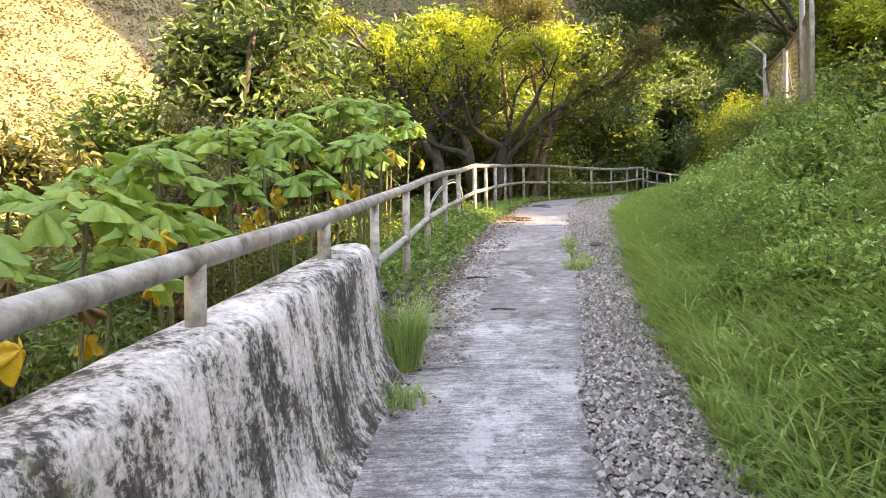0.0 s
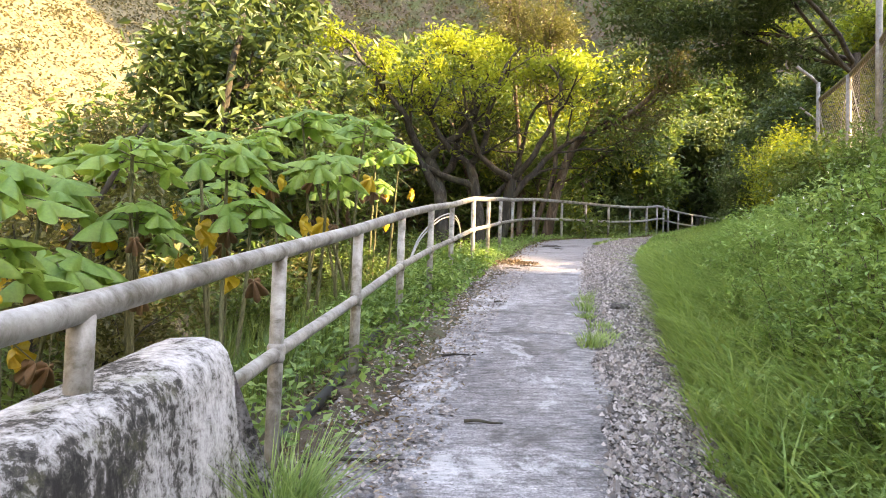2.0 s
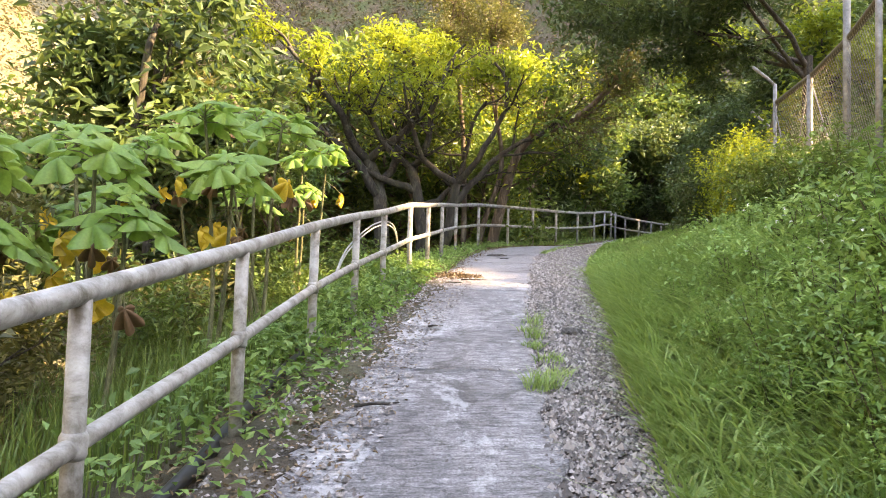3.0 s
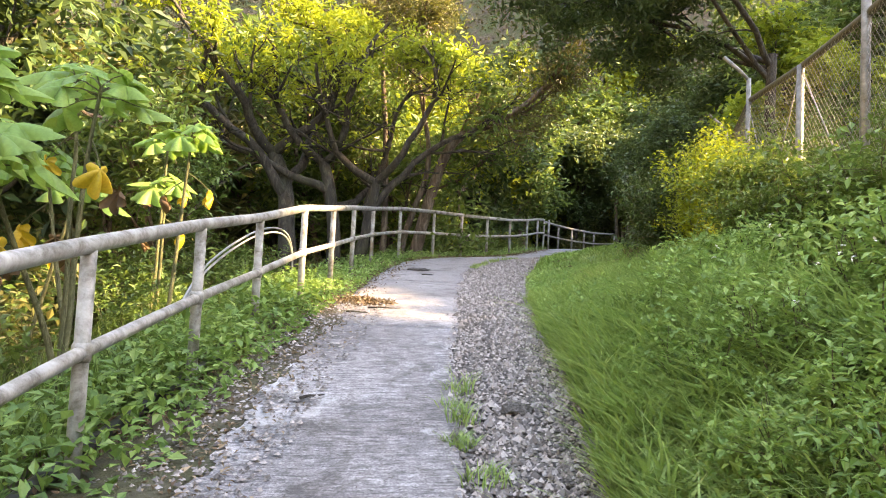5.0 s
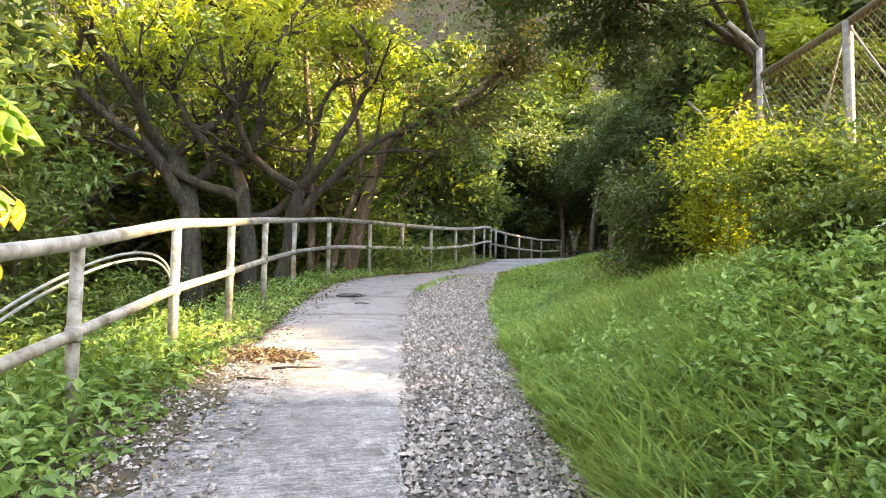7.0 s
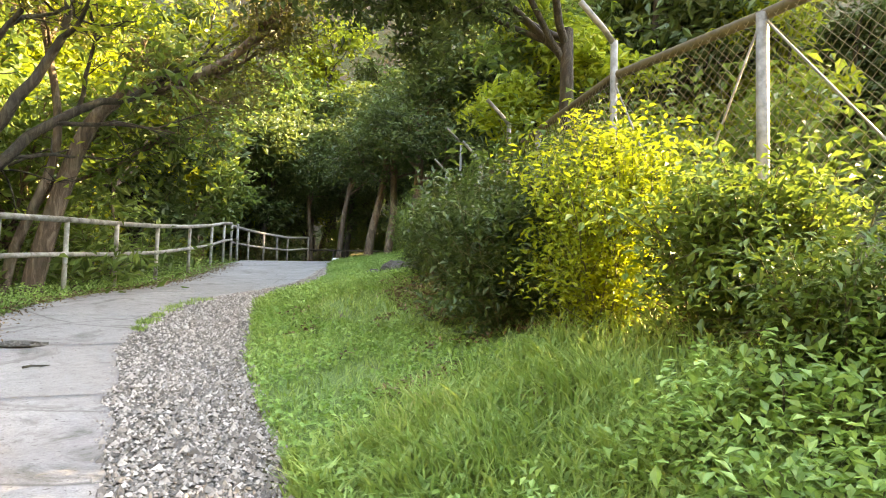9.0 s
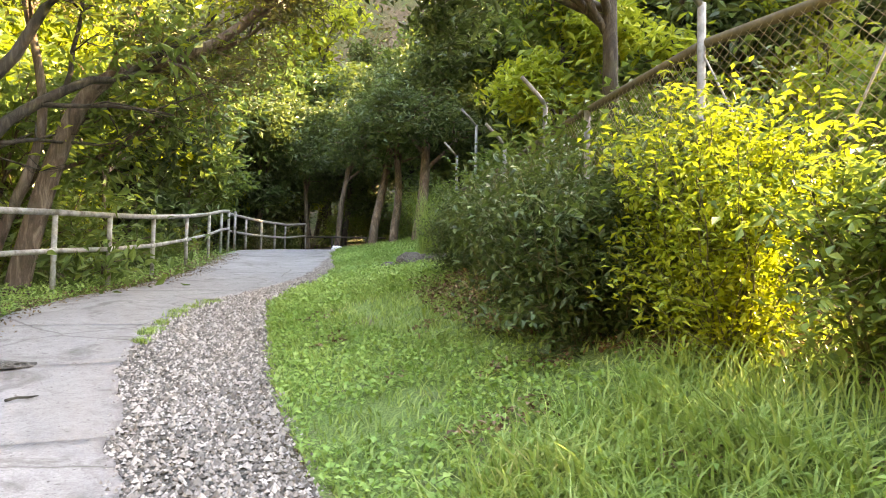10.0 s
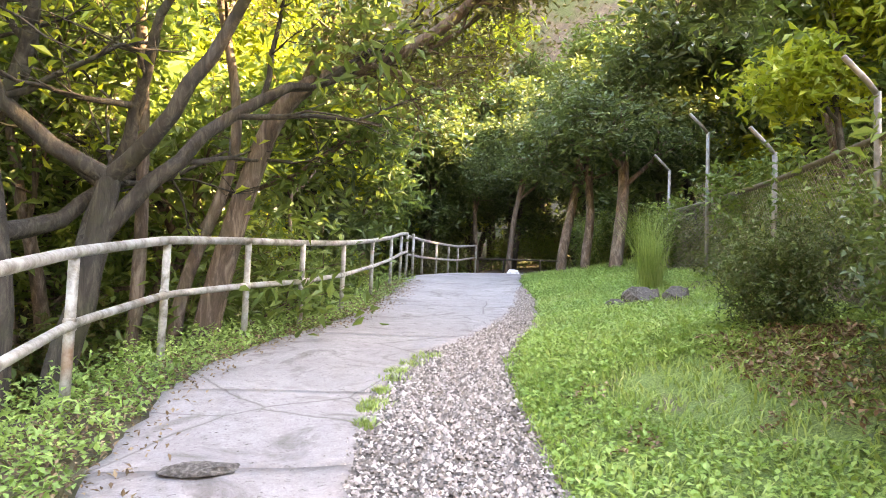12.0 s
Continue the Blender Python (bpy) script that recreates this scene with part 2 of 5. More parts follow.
TURF = turf_mat()
LEAF_LAWN = leaf_mat("clover_leaf", [(0.1, (0.13, 0.25, 0.06)), (0.5, (0.22, 0.37, 0.09)), (0.9, (0.36, 0.50, 0.15))], 0.42)
MOSSY_PIPE = plain_mat("mossy_brown_pipe", (0.085, 0.075, 0.05), 0.8, 0.4)
WIRE = plain_mat("rusty_wire", (0.21, 0.185, 0.145), 0.6)
CABLE = plain_mat("pale_cable", (0.26, 0.26, 0.25), 0.5, 0.15)
PETAL, HOSE, RAG = plain_mat("white_petal", (0.8, 0.8, 0.78), 0.6, 0.1), plain_mat("black_rubber", (0.02, 0.02, 0.022), 0.45), plain_mat("white_plastic_sheet", (0.75, 0.76, 0.78), 0.4, 0.15)

# ---- mesh helpers ----
dice = np.random.default_rng(11)


class Soup:
    """Gathers tubes, leaves and sheets as arrays, and turns them into one mesh."""

    def __init__(self):
        self.v, self.t, self.q, self.n = [], [], [], 0

    def add(self, verts, tris=None, quads=None):
        verts = np.asarray(verts, float).reshape(-1, 3)
        if tris is not None and len(tris):
            self.t.append(np.asarray(tris, int).reshape(-1, 3) + self.n)
        if quads is not None and len(quads):
            self.q.append(np.asarray(quads, int).reshape(-1, 4) + self.n)
        self.v.append(verts)
        self.n += len(verts)

    def tube(self, pts, radii, sides=8, caps=True):
        pts = np.asarray(pts, float)
        radii = np.broadcast_to(np.asarray(radii, float), (len(pts),))
        way = np.gradient(pts, axis=0)
        way /= np.linalg.norm(way, axis=1, keepdims=True) + 1e-9
        ref = np.where(np.abs(way[:, 2:3]) > 0.9, [[1.0, 0, 0]], [[0, 0, 1.0]])
        if np.abs(way[:, 2]).max() > 0.9:
            ref = np.broadcast_to([[1.0, 0.13, 0]], way.shape)
        a = np.cross(way, ref)
        a /= np.linalg.norm(a, axis=1, keepdims=True) + 1e-9
        b = np.cross(way, a)
        ang = np.arange(sides) * 2 * np.pi / sides
        ring = pts[:, None] + radii[:, None, None] * (np.cos(ang)[None, :, None] * a[:, None] + np.sin(ang)[None, :, None] * b[:, None])
        i, j = np.meshgrid(np.arange(len(pts) - 1), np.arange(sides), indexing="ij")
        k = (j + 1) % sides
        quads = np.stack([i * sides + j, i * sides + k, (i + 1) * sides + k, (i + 1) * sides + j], -1).reshape(-1, 4)
        verts = ring.reshape(-1, 3)
        tris = []
        if caps:
            n = len(verts)
            verts = np.concatenate([verts, pts[:1], pts[-1:]])
            e = (len(pts) - 1) * sides
            for s in range(sides):
                tris += [(n, (s + 1) % sides, s), (n + 1, e + s, e + (s + 1) % sides)]
        self.add(verts, tris, quads)

    def leaves(self, at, size, width=0.45, up=0.4, hang=0.15, way=None):
        """Folded leaf blades at the given points."""
        at = np.asarray(at, float)
        n = len(at)
        d = dice.normal(size=(n, 3)) if way is None else np.asarray(way, float) + 0.45 * dice.normal(size=(n, 3))
        d[:, 2] = d[:, 2] * 0.6 - hang
        d /= np.linalg.norm(d, axis=1, keepdims=True)
        nor = dice.normal(size=(n, 3)) * (1 - up)
        nor[:, 2] += up * 1.6
        side = np.cross(d, nor)
        side /= np.linalg.norm(side, axis=1, keepdims=True) + 1e-9
        nor = np.cross(side, d)
        s = (size * dice.uniform(0.65, 1.3, n))[:, None]
        mid = at + d * s * 0.45
        tip = at + d * s - nor * s * 0.12
        w = width * 0.5
        left = mid + side * s * w + nor * s * 0.10
        right = mid - side * s * w + nor * s * 0.10
        verts = np.stack([at, left, tip, right], 1).reshape(-1, 3)
        k = np.arange(n)[:, None] * 4
        self.add(verts, np.concatenate([k + [0, 2, 1], k + [0, 3, 2]]))

    def blades(self, root, height, lean, width=0.008):
        """Bent grass blades of three pieces."""
        n = len(root)
        h = np.broadcast_to(np.asarray(height, float), (n,))[:, None] * dice.uniform(0.6, 1.25, (n, 1))
        a = dice.uniform(0, 2 * np.pi, n)
        out = np.stack([np.cos(a), np.sin(a), 0 * a], 1) * lean * dice.uniform(0.3, 1.5, (n, 1))
        side = np.stack([-np.sin(a + 0.6), np.cos(a + 0.6), 0 * a], 1) * width * 0.5
        upv = np.array([[0, 0, 1.0]])
        p1 = root + upv * h * 0.55 + out * h * 0.25
        p2 = root + upv * h * 0.85 + out * h * 0.75
        verts = np.stack([root - side, root + side, p1 - side, p1 + side, p2], 1).reshape(-1, 3)
        k = np.arange(n)[:, None] * 5
        self.add(verts, np.concatenate([k + [0, 1, 3], k + [0, 3, 2], k + [2, 3, 4]]))

    def mesh(self, name, material, smooth=True):
        v = np.concatenate(self.v)
        t = np.concatenate(self.t) if self.t else np.zeros((0, 3), int)
        q = np.concatenate(self.q) if self.q else np.zeros((0, 4), int)
        me = bpy.data.meshes.new(name)
        me.vertices.add(len(v))
        me.vertices.foreach_set("co", v.astype(np.float32).ravel())
        me.loops.add(t.size + q.size)
        me.loops.foreach_set("vertex_index", np.concatenate([t.ravel(), q.ravel()]).astype(np.int32))
        me.polygons.add(len(t) + len(q))
        me.polygons.foreach_set("loop_start", np.concatenate([np.arange(len(t)) * 3, t.size + np.arange(len(q)) * 4]).astype(np.int32))
        me.polygons.foreach_set("use_smooth", np.full(len(t) + len(q), smooth))
        me.update(calc_edges=True)
        me.materials.append(material)
        return me


def part(name, soup, material, parent=None, label="", smooth=True):
    ob = new(name, soup if isinstance(soup, bpy.types.Mesh) else soup.mesh(name, material, smooth))
    if parent:
        ob.parent = parent
    return tagged(ob, label)


def thing(name, label, category, group="", kind="", at=(0, 0, 0)):
    ob = new(name)
    ob.empty_display_size = 0.1
    ob.location = at
    return tagged(ob, label, category, group, kind)


def smooth_line(knots, step, sigma):
    """Even samples along a polyline, softened over sigma metres."""
    k = np.asarray(knots, float)
    s = np.r_[0, np.cumsum(np.linalg.norm(np.diff(k[:, :2], axis=0), axis=1))]
    u = np.arange(0, s[-1], step)
    p = np.stack([np.interp(u, s, k[:, c]) for c in range(k.shape[1])], 1)
    w = int(3 * sigma / step)
    if w < 1:
        return p
    g = np.exp(-0.5 * (np.arange(-w, w + 1) * step / sigma) ** 2)
    g /= g.sum()
    e0 = p[:1] + (p[:1] - p[1 : w + 1][::-1])
    e1 = p[-1:] + (p[-1:] - p[-w - 1 : -1][::-1])
    full = np.concatenate([e0, p, e1])
    return np.stack([np.convolve(full[:, c], g, "valid") for c in range(k.shape[1])], 1)


# ---- the way: the handrail's line, x y and the height of its top ----
WAY = [(0.02, -4.0, 0.80), (0.30, 0.0, 1.22), (0.50, 2.3, 1.53), (0.68, 4.05, 1.77), (0.82, 5.35, 1.963), (0.98, 6.83, 2.205), (1.157, 8.46, 2.469),
        (1.34, 9.98, 2.69), (1.58, 11.3, 2.90), (1.872, 12.86, 3.155), (2.163, 14.5, 3.346), (2.46, 16.1, 3.55), (2.86, 18.3, 3.80), (3.49, 19.69, 3.995),
        (4.36, 20.83, 4.098), (5.18, 21.83, 4.175), (6.145, 23.38, 4.31), (7.32, 25.6, 4.535), (8.4, 27.6, 4.78), (9.2, 29.15, 5.01), (9.75, 30.2, 5.12)]
# the handrail's own line: its posts, and the height of the rail's underside
RAIL = [(0.10, -4.0, 0.70), (0.30, -1.0, 1.12), (0.44, 0.62, 1.335), (0.60, 2.2, 1.546), (0.744, 3.73, 1.745), (0.85, 5.28, 1.965), (0.995, 6.8, 2.19), (1.145, 8.5, 2.462),
        (1.352, 9.95, 2.69), (1.562, 11.45, 2.893)] + WAY[9:]
RAIL_END = [(9.85, 30.36, 5.06), (10.8, 31.7, 5.08), (11.8, 33.0, 5.12), (12.8, 34.3, 5.18), (13.7, 35.5, 5.24), (15.95, 38.6, 5.55)]
TOP = 1.03
way_knots = [(-4.2, -64, -3.0), (-0.9, -16, -0.9)] + WAY[:-1] + [(10.6, 31.4, 5.12), (13.0, 34.6, 5.3), (16.5, 39.2, 5.5), (24, 49, 5.6), (60, 97, 7.0)]
way_line = smooth_line(way_knots, 0.25, 1.1)
way_dir = np.gradient(way_line[:, :2], axis=0)
way_dir /= np.linalg.norm(way_dir, axis=1, keepdims=True)
way_right = np.stack([way_dir[:, 1], -way_dir[:, 0]], 1)
way_s = np.arange(len(way_line)) * 0.25
START = way_s[np.argmin(np.abs(way_line[:, 1]))]


def beside(x, y):
    """Distance along the way (0 at the start of the walk) and to its right, for points of the plan."""
    p = np.stack([np.ravel(x), np.ravel(y)], 1)
    s, d, z = np.empty(len(p)), np.empty(len(p)), np.empty(len(p))
    for a in range(0, len(p), 4000):
        q = p[a : a + 4000]
        off = q[:, None] - way_line[None, :, :2]
        i = (off**2).sum(-1).argmin(1)
        o = q - way_line[i, :2]
        s[a : a + 4000] = way_s[i] - START + (o * way_dir[i]).sum(1)
        d[a : a + 4000] = (o * way_right[i]).sum(1)
        r = np.hypot(o[:, 0], o[:, 1])
        d[a : a + 4000] = np.where(r > 6, np.sign(d[a : a + 4000]) * r, d[a : a + 4000])
        z[a : a + 4000] = np.interp(way_s[i] + (o * way_dir[i]).sum(1).clip(-1, 1), way_s, way_line[:, 2]) - TOP
    return s, d, z


WAY_Y, WAY_Z = way_line[:, 1], way_line[:, 2] - TOP
LEFT_D = [-220, -150, -90, -50, -25, -9, -4, -1.6, -0.6, 0.0]
LEFT_Z = [150, 88, 28, -9, -8.5, -3.6, -1.75, -0.75, -0.16, -0.02]
RIGHT_D = [0.3, 2.4, 2.9, 3.5, 5.0, 7.0, 12, 22, 60, 140, 220]


def smoothstep(a, b, v):
    k = np.clip((v - a) / (b - a), 0, 1)
    return k * k * (3 - 2 * k)


def ground_z(x, y):
    """Height of the ground: the way, its banks, an added eastern hill and gully that shape the sun, the ridges beyond.
    """
    shape = np.shape(x)
    s, d, z = beside(x, y)
    near = np.interp(d, LEFT_D + RIGHT_D, LEFT_Z + [0.0, 0.03, 0.12, 0.36, 1.0, 1.5, 2.4, 4.5, 16, 40, 60])
    far = np.interp(d, LEFT_D + RIGHT_D, LEFT_Z + [0.0, 0.04, 0.06, 0.16, 0.42, 0.7, 1.3, 2.6, 12, 40, 60])
    k = np.clip((s - 12.8) / 4.2, 0, 1)
    k = k * k * (3 - 2 * k)
    bump = np.array([noise.noise(Vector((a * 0.35, b * 0.35, 0))) for a, b in zip(np.ravel(x), np.ravel(y))])
    amp = np.interp(np.abs(d - 1.4), [1.4, 2.4, 8, 40, 120], [0.0, 0.05, 0.35, 2.0, 7.0])
    big = np.array([noise.noise(Vector((a * 0.03, b * 0.03, 4))) for a, b in zip(np.ravel(x), np.ravel(y))])
    rise = np.interp(s, [44, 52, 70, 95, 130, 240], [0, 0.9, 5, 32, 82, 105])
    out = z + near * (1 - k) + far * k + bump * np.minimum(amp, 0.5) + big * np.interp(np.abs(d), [10, 40, 120], [0, 2.5, 9]) + rise
    px, py = np.ravel(x), np.ravel(y)
    across = py + 0.225 * px
    # made-up hill blocks the low sun; its gully lets one beam through
    shade_crest = np.interp(across, [-80, 11.5, 12.4, 15.2, 16.1, 20.5, 24, 45], [8.5, 8.5, -2.2, -2.2, 4.0, 2.5, 0.3, 0.0]) + np.interp(across, WAY_Y, WAY_Z) + 0.556 * (np.minimum(px, 46) - 2) + 0.08 * np.maximum(px - 46, 0)
    east = smoothstep(15, 44, d) * smoothstep(56, 44, across)
    out = out * (1 - east) + shade_crest * east
    # ridge added out of view to shade part of the far hillside
    out = out + 75 * smoothstep(86, 95, across) * np.exp(-(((px - 66) / 20) ** 2))
    return out.reshape(shape)


def spot(s, d):
    """The plan's point and the ground's height at a distance along and beside the way."""
    i = np.clip(np.asarray(s, float) + START, 0, way_s[-1] - 0.01) / 0.25
    a = np.floor(i).astype(int)
    f = (i - a)[..., None]
    p = way_line[a] * (1 - f) + way_line[np.minimum(a + 1, len(way_line) - 1)] * f
    r = way_right[a] * (1 - f) + way_right[np.minimum(a + 1, len(way_line) - 1)] * f
    xy = p[..., :2] + r * np.asarray(d, float)[..., None]
    return xy


def on_ground(s, d, lift=0.0):
    xy = spot(np.asarray(s, float), np.asarray(d, float))
    return np.concatenate([xy, (ground_z(xy[..., 0], xy[..., 1]) + lift)[..., None]], -1)


def place(s, d, lift=0.0):
    return Vector(on_ground(np.array([s]), np.array([d]), lift)[0])


# ---- ground: one sheet, fine beside the way and coarse far off ----
def axis_steps(lo, a, b, hi, fine):
    mid = np.arange(a, b, fine)
    n = 34
    g = np.linspace(0, 1, n + 1)[1:] ** 2.2
    return np.r_[(a + (lo - a) * g)[::-1], mid, b + (hi - b) * g]


gx, gy = np.meshgrid(axis_steps(-320, -5, 17, 320, 0.28), axis_steps(-320, -3, 42, 330, 0.28), indexing="ij")
gz = ground_z(gx, gy)
soup = Soup()
ii, jj = np.meshgrid(np.arange(gx.shape[0] - 1), np.arange(gx.shape[1] - 1), indexing="ij")
k0 = ii * gx.shape[1] + jj
soup.add(np.stack([gx, gy, gz], -1), None, np.stack([k0, k0 + gx.shape[1], k0 + gx.shape[1] + 1, k0 + 1], -1))
tagged(part("ground", soup, SOIL), "dark soil with leaf litter and moss, sloping into a valley", "ground", kind="structure")


def strip(s0, s1, left, right, lift, thick, step=0.2, across=14, seed=0, wobble=0.0, rough=0.0):
    """A slab laid along the way between two edges given as functions of the distance."""
    s = np.linspace(s0, s1, max(3, int((s1 - s0) / step)))
    u = np.linspace(0, 1, across)
    jag = np.array([[noise.noise(Vector((a * 1.7 + seed, e * 9.0, 3))) + 0.6 * noise.noise(Vector((a * 5.1, e * 7.0 + seed, 1))) + 0.4 * noise.noise(Vector((a * 14.0, e * 5.0 + seed, 6))) for e in (0, 1)] for a in s]) * wobble
    l = np.array([left(a) for a in s]) + jag[:, 0]
    r = np.array([right(a) for a in s]) + jag[:, 1]
    d = l[:, None] * (1 - u) + r[:, None] * u
    ss = np.broadcast_to(s[:, None], d.shape)
    end = np.array([[noise.noise(Vector((b * 3.0 + seed * 5, e * 4.0, 2))) * 0.05 for b in u] for e in (0, 1)])
    ss = ss.copy()
    ss[0] += end[0]
    ss[-1] += end[1]
    xy = spot(ss, d)
    base = np.interp(ss + START, way_s, way_line[:, 2]) - TOP + np.interp(d, [0, 2.4, 3.0], [0.0, 0.03, 0.06])
    h = np.array([noise.noise(Vector((p[0] * 1.3, p[1] * 1.3, seed))) + 0.5 * noise.noise(Vector((p[0] * 4, p[1] * 4, seed))) for p in xy.reshape(-1, 2)]).reshape(d.shape) * rough
    top = np.concatenate([xy, (base + lift + h)[..., None]], -1)
    n, m = d.shape
    low = top.copy()
    low[..., 2] -= thick
    v = np.concatenate([top.reshape(-1, 3), low.reshape(-1, 3)])
    i, j = np.meshgrid(np.arange(n - 1), np.arange(m - 1), indexing="ij")
    a = i * m + j
    quads = [np.stack([a, a + 1, a + m + 1, a + m], -1).reshape(-1, 4)]
    N = n * m
    for line in (np.arange(n) * m, np.arange(n)[::-1] * m + m - 1, np.arange(m)[::-1], np.arange(m) + (n - 1) * m):
        quads.append(np.stack([line[:-1], line[1:], line[1:] + N, line[:-1] + N], -1))
    out = Soup()
    out.add(v, None, np.concatenate(quads))
    return out


def lane_left(s):
    return float(np.interp(s, [-8, 5, 8, 11, 14, 18, 22, 30, 42], [0.05, 0.25, 0.3, 0.4, 0.45, 0.45, 0.4, 0.25, 0.2]))


def lane_right(s):
    return float(np.interp(s, [-8, 3.9, 6.4, 9.8, 12, 15, 17, 18, 19.5, 22, 26, 30, 42], [1.5, 1.5, 1.72, 1.74, 1.72, 1.72, 1.76, 1.85, 2.0, 2.35, 2.7, 2.9, 3.0]))


def gravel_right(s):
    return float(np.interp(s, [-8, 3.7, 5.1, 6.3, 7.7, 10, 12.5, 14, 16, 18, 20, 23, 26, 29], [2.2, 2.1, 2.15, 2.25, 2.36, 2.55, 2.55, 2.62, 2.75, 3.0, 3.05, 3.0, 3.1, 3.0]))


def at_xy(x, y, lift=0.0):
    return Vector((x, y, float(ground_z(np.array([x]), np.array([y]))[0]) + lift))


path = thing("path", "worn grey concrete footpath with broom marks, stains and cracks", "path", kind="structure")
joints = [-8, -3.6, 0.4, 4.4, 8.2, 11.9, 15.4, 17.2, 18.9, 21.9, 25.4, 29.5, 34, 39, 43.5]
for n, (a, b) in enumerate(zip(joints[:-1], joints[1:])):
    part("slab", strip(a + 0.006, b - 0.006, lane_left, lane_right, 0.035, 0.12, 0.12, 16, n * 3.1, 0.085, 0.008), CONCRETE, path)
bed = part("gravel_bed", strip(-8, 29, lambda s: lane_right(s) - 0.12, gravel_right, 0.012, 0.05, 0.3, 8, 5, 0.04, 0.01), BED)
tagged(bed, "dusty bed of grey gravel beside the concrete", "gravel", kind="structure")
mud = part("mud", strip(4.6, 13.6, lambda s: lane_left(s) - 0.25, lambda s: lane_left(s) + float(np.interp(s, [4.6, 6, 8, 10, 12.5, 13.6], [0.02, 0.14, 0.20, 0.18, 0.14, 0.0])), 0.045, 0.1, 0.05, 9, 8, 0.16, 0.012), SOIL)
tagged(mud, "dark trodden mud creeping over the concrete's edge", "mud", kind="structure")

# ---- handrail ----
def post(parent, x, y, top, foot, r=0.036):
    s = Soup()
    h = top - foot
    s.tube([(0, 0, 0), (0, 0, h * 0.5), (0, 0, h)], [r, r, r], 12)
    ob = part("post", s, PIPE, parent)
    ob.location = (x, y, foot)
    c = Soup()
    c.tube([(0, 0, h - 0.522), (0, 0, h - 0.507), (0, 0, h - 0.447), (0, 0, h - 0.432)], [r + 0.001, r + 0.009, r + 0.009, r + 0.001], 12)
    part("collar", c, PIPE, ob)
    return ob


def railing(label, knots, posts, lower_from):
    rail = thing("handrail", label, "railing")
    line = smooth_line(knots, 0.12, 0.16)
    s = Soup()
    s.tube(line + [0, 0, 0.034], 0.04, 14)
    part("top_rail", s, PIPE, rail)
    keep = line[line[:, 1] > lower_from]
    s = Soup()
    s.tube(keep - [0, 0, 0.457], 0.033, 12)
    part("lower_rail", s, PIPE, rail)
    for x, y, z in posts:
        post(rail, x, y, z + 0.02, z - TOP - 0.12)
    return rail


first = railing("long weathered grey-white pipe handrail curving along the path", RAIL, RAIL[5:], 4.36)
for x, y, z in RAIL[:5]:
    s = Soup()
    s.tube([(0, 0, 0), (0, 0, 0.13), (0, 0, 0.27)], 0.036, 12)
    ob = part("post", s, PIPE, first, "short stub post standing on the concrete wall")
    ob.location = (x, y, z - 0.25)
railing("pale pipe handrail ending at the turn before the dark wood", RAIL_END, RAIL_END[1:] + [(9.95, 30.25, 5.14)], 0)

# ---- parapet wall under the rail's beginning ----
def parapet():
    """A thick battered concrete parapet, its top sloping with the way."""
    line = smooth_line([(-0.55, -9, 0.1), *RAIL[:6]], 0.06, 0.3)
    line = line[line[:, 1] < 4.40]
    # offset to the right of the rail, height under the rail's top
    prof = np.array([(-0.20, -1.6), (-0.17, -0.29), (-0.14, -0.212), (-0.08, -0.19), (0.03, -0.185), (0.10, -0.198), (0.135, -0.23), (0.155, -0.29), (0.19, -0.5), (0.22, -0.7), (0.26, -0.86), (0.33, -0.98), (0.46, -1.08), (0.55, -1.2)])
    dirs = np.gradient(line[:, :2], axis=0)
    dirs /= np.linalg.norm(dirs, axis=1, keepdims=True)
    right = np.stack([dirs[:, 1], -dirs[:, 0]], 1)
    n, m = len(line), len(prof)
    v = np.empty((n, m, 3))
    v[..., :2] = line[:, None, :2] + right[:, None] * prof[None, :, :1]
    v[..., 2] = line[:, None, 2] + prof[None, :, 1]
    for i in range(n):
        for j in range(1, m):
            p = v[i, j]
            k = noise.noise(Vector(p) * 2.2) * 0.02 + noise.noise(Vector(p) * 9) * 0.010 + noise.noise(Vector(p) * 26) * 0.005
            v[i, j, :2] += right[i] * k
            v[i, j, 2] += k * 0.6
    s = Soup()
    i, j = np.meshgrid(np.arange(n - 1), np.arange(m - 1), indexing="ij")
    a = i * m + j
    s.add(v, None, np.stack([a, a + m, a + m + 1, a + 1], -1).reshape(-1, 4))
    mid = v[-1].mean(0) + [*(dirs[-1] * 0.03), 0.35]
    s.add(np.concatenate([v[-1], mid[None]]), [(m, t + 1, t) for t in range(m - 1)])
    return s


tagged(part("parapet_wall", parapet(), WALL), "thick concrete parapet blotched with black lichen and white lime", "wall", kind="structure")

# black hose at the rail's foot
s = Soup()
hs = np.linspace(4.3, 11.2, 40)
hp = on_ground(hs, -0.10 + 0.05 * np.sin(hs * 1.3), 0.05)
s.tube(hp, 0.04, 10)
tagged(part("hose", s, HOSE), "black rubber hose lying along the foot of the handrail", "hose")

# pale twin cable arching up behind the rail
cable = thing("cable", "pale twin cable arching up behind the handrail", "cable")
arch = [(1.05, 10.9, 2.15), (1.11, 11.25, 2.42), (1.19, 11.65, 2.59), (1.28, 12.15, 2.75), (1.38, 12.75, 2.9), (1.5, 13.4, 3.0), (1.6, 13.95, 3.0), (1.66, 14.25, 2.85), (1.68, 14.35, 2.55), (1.68, 14.37, 2.1)]
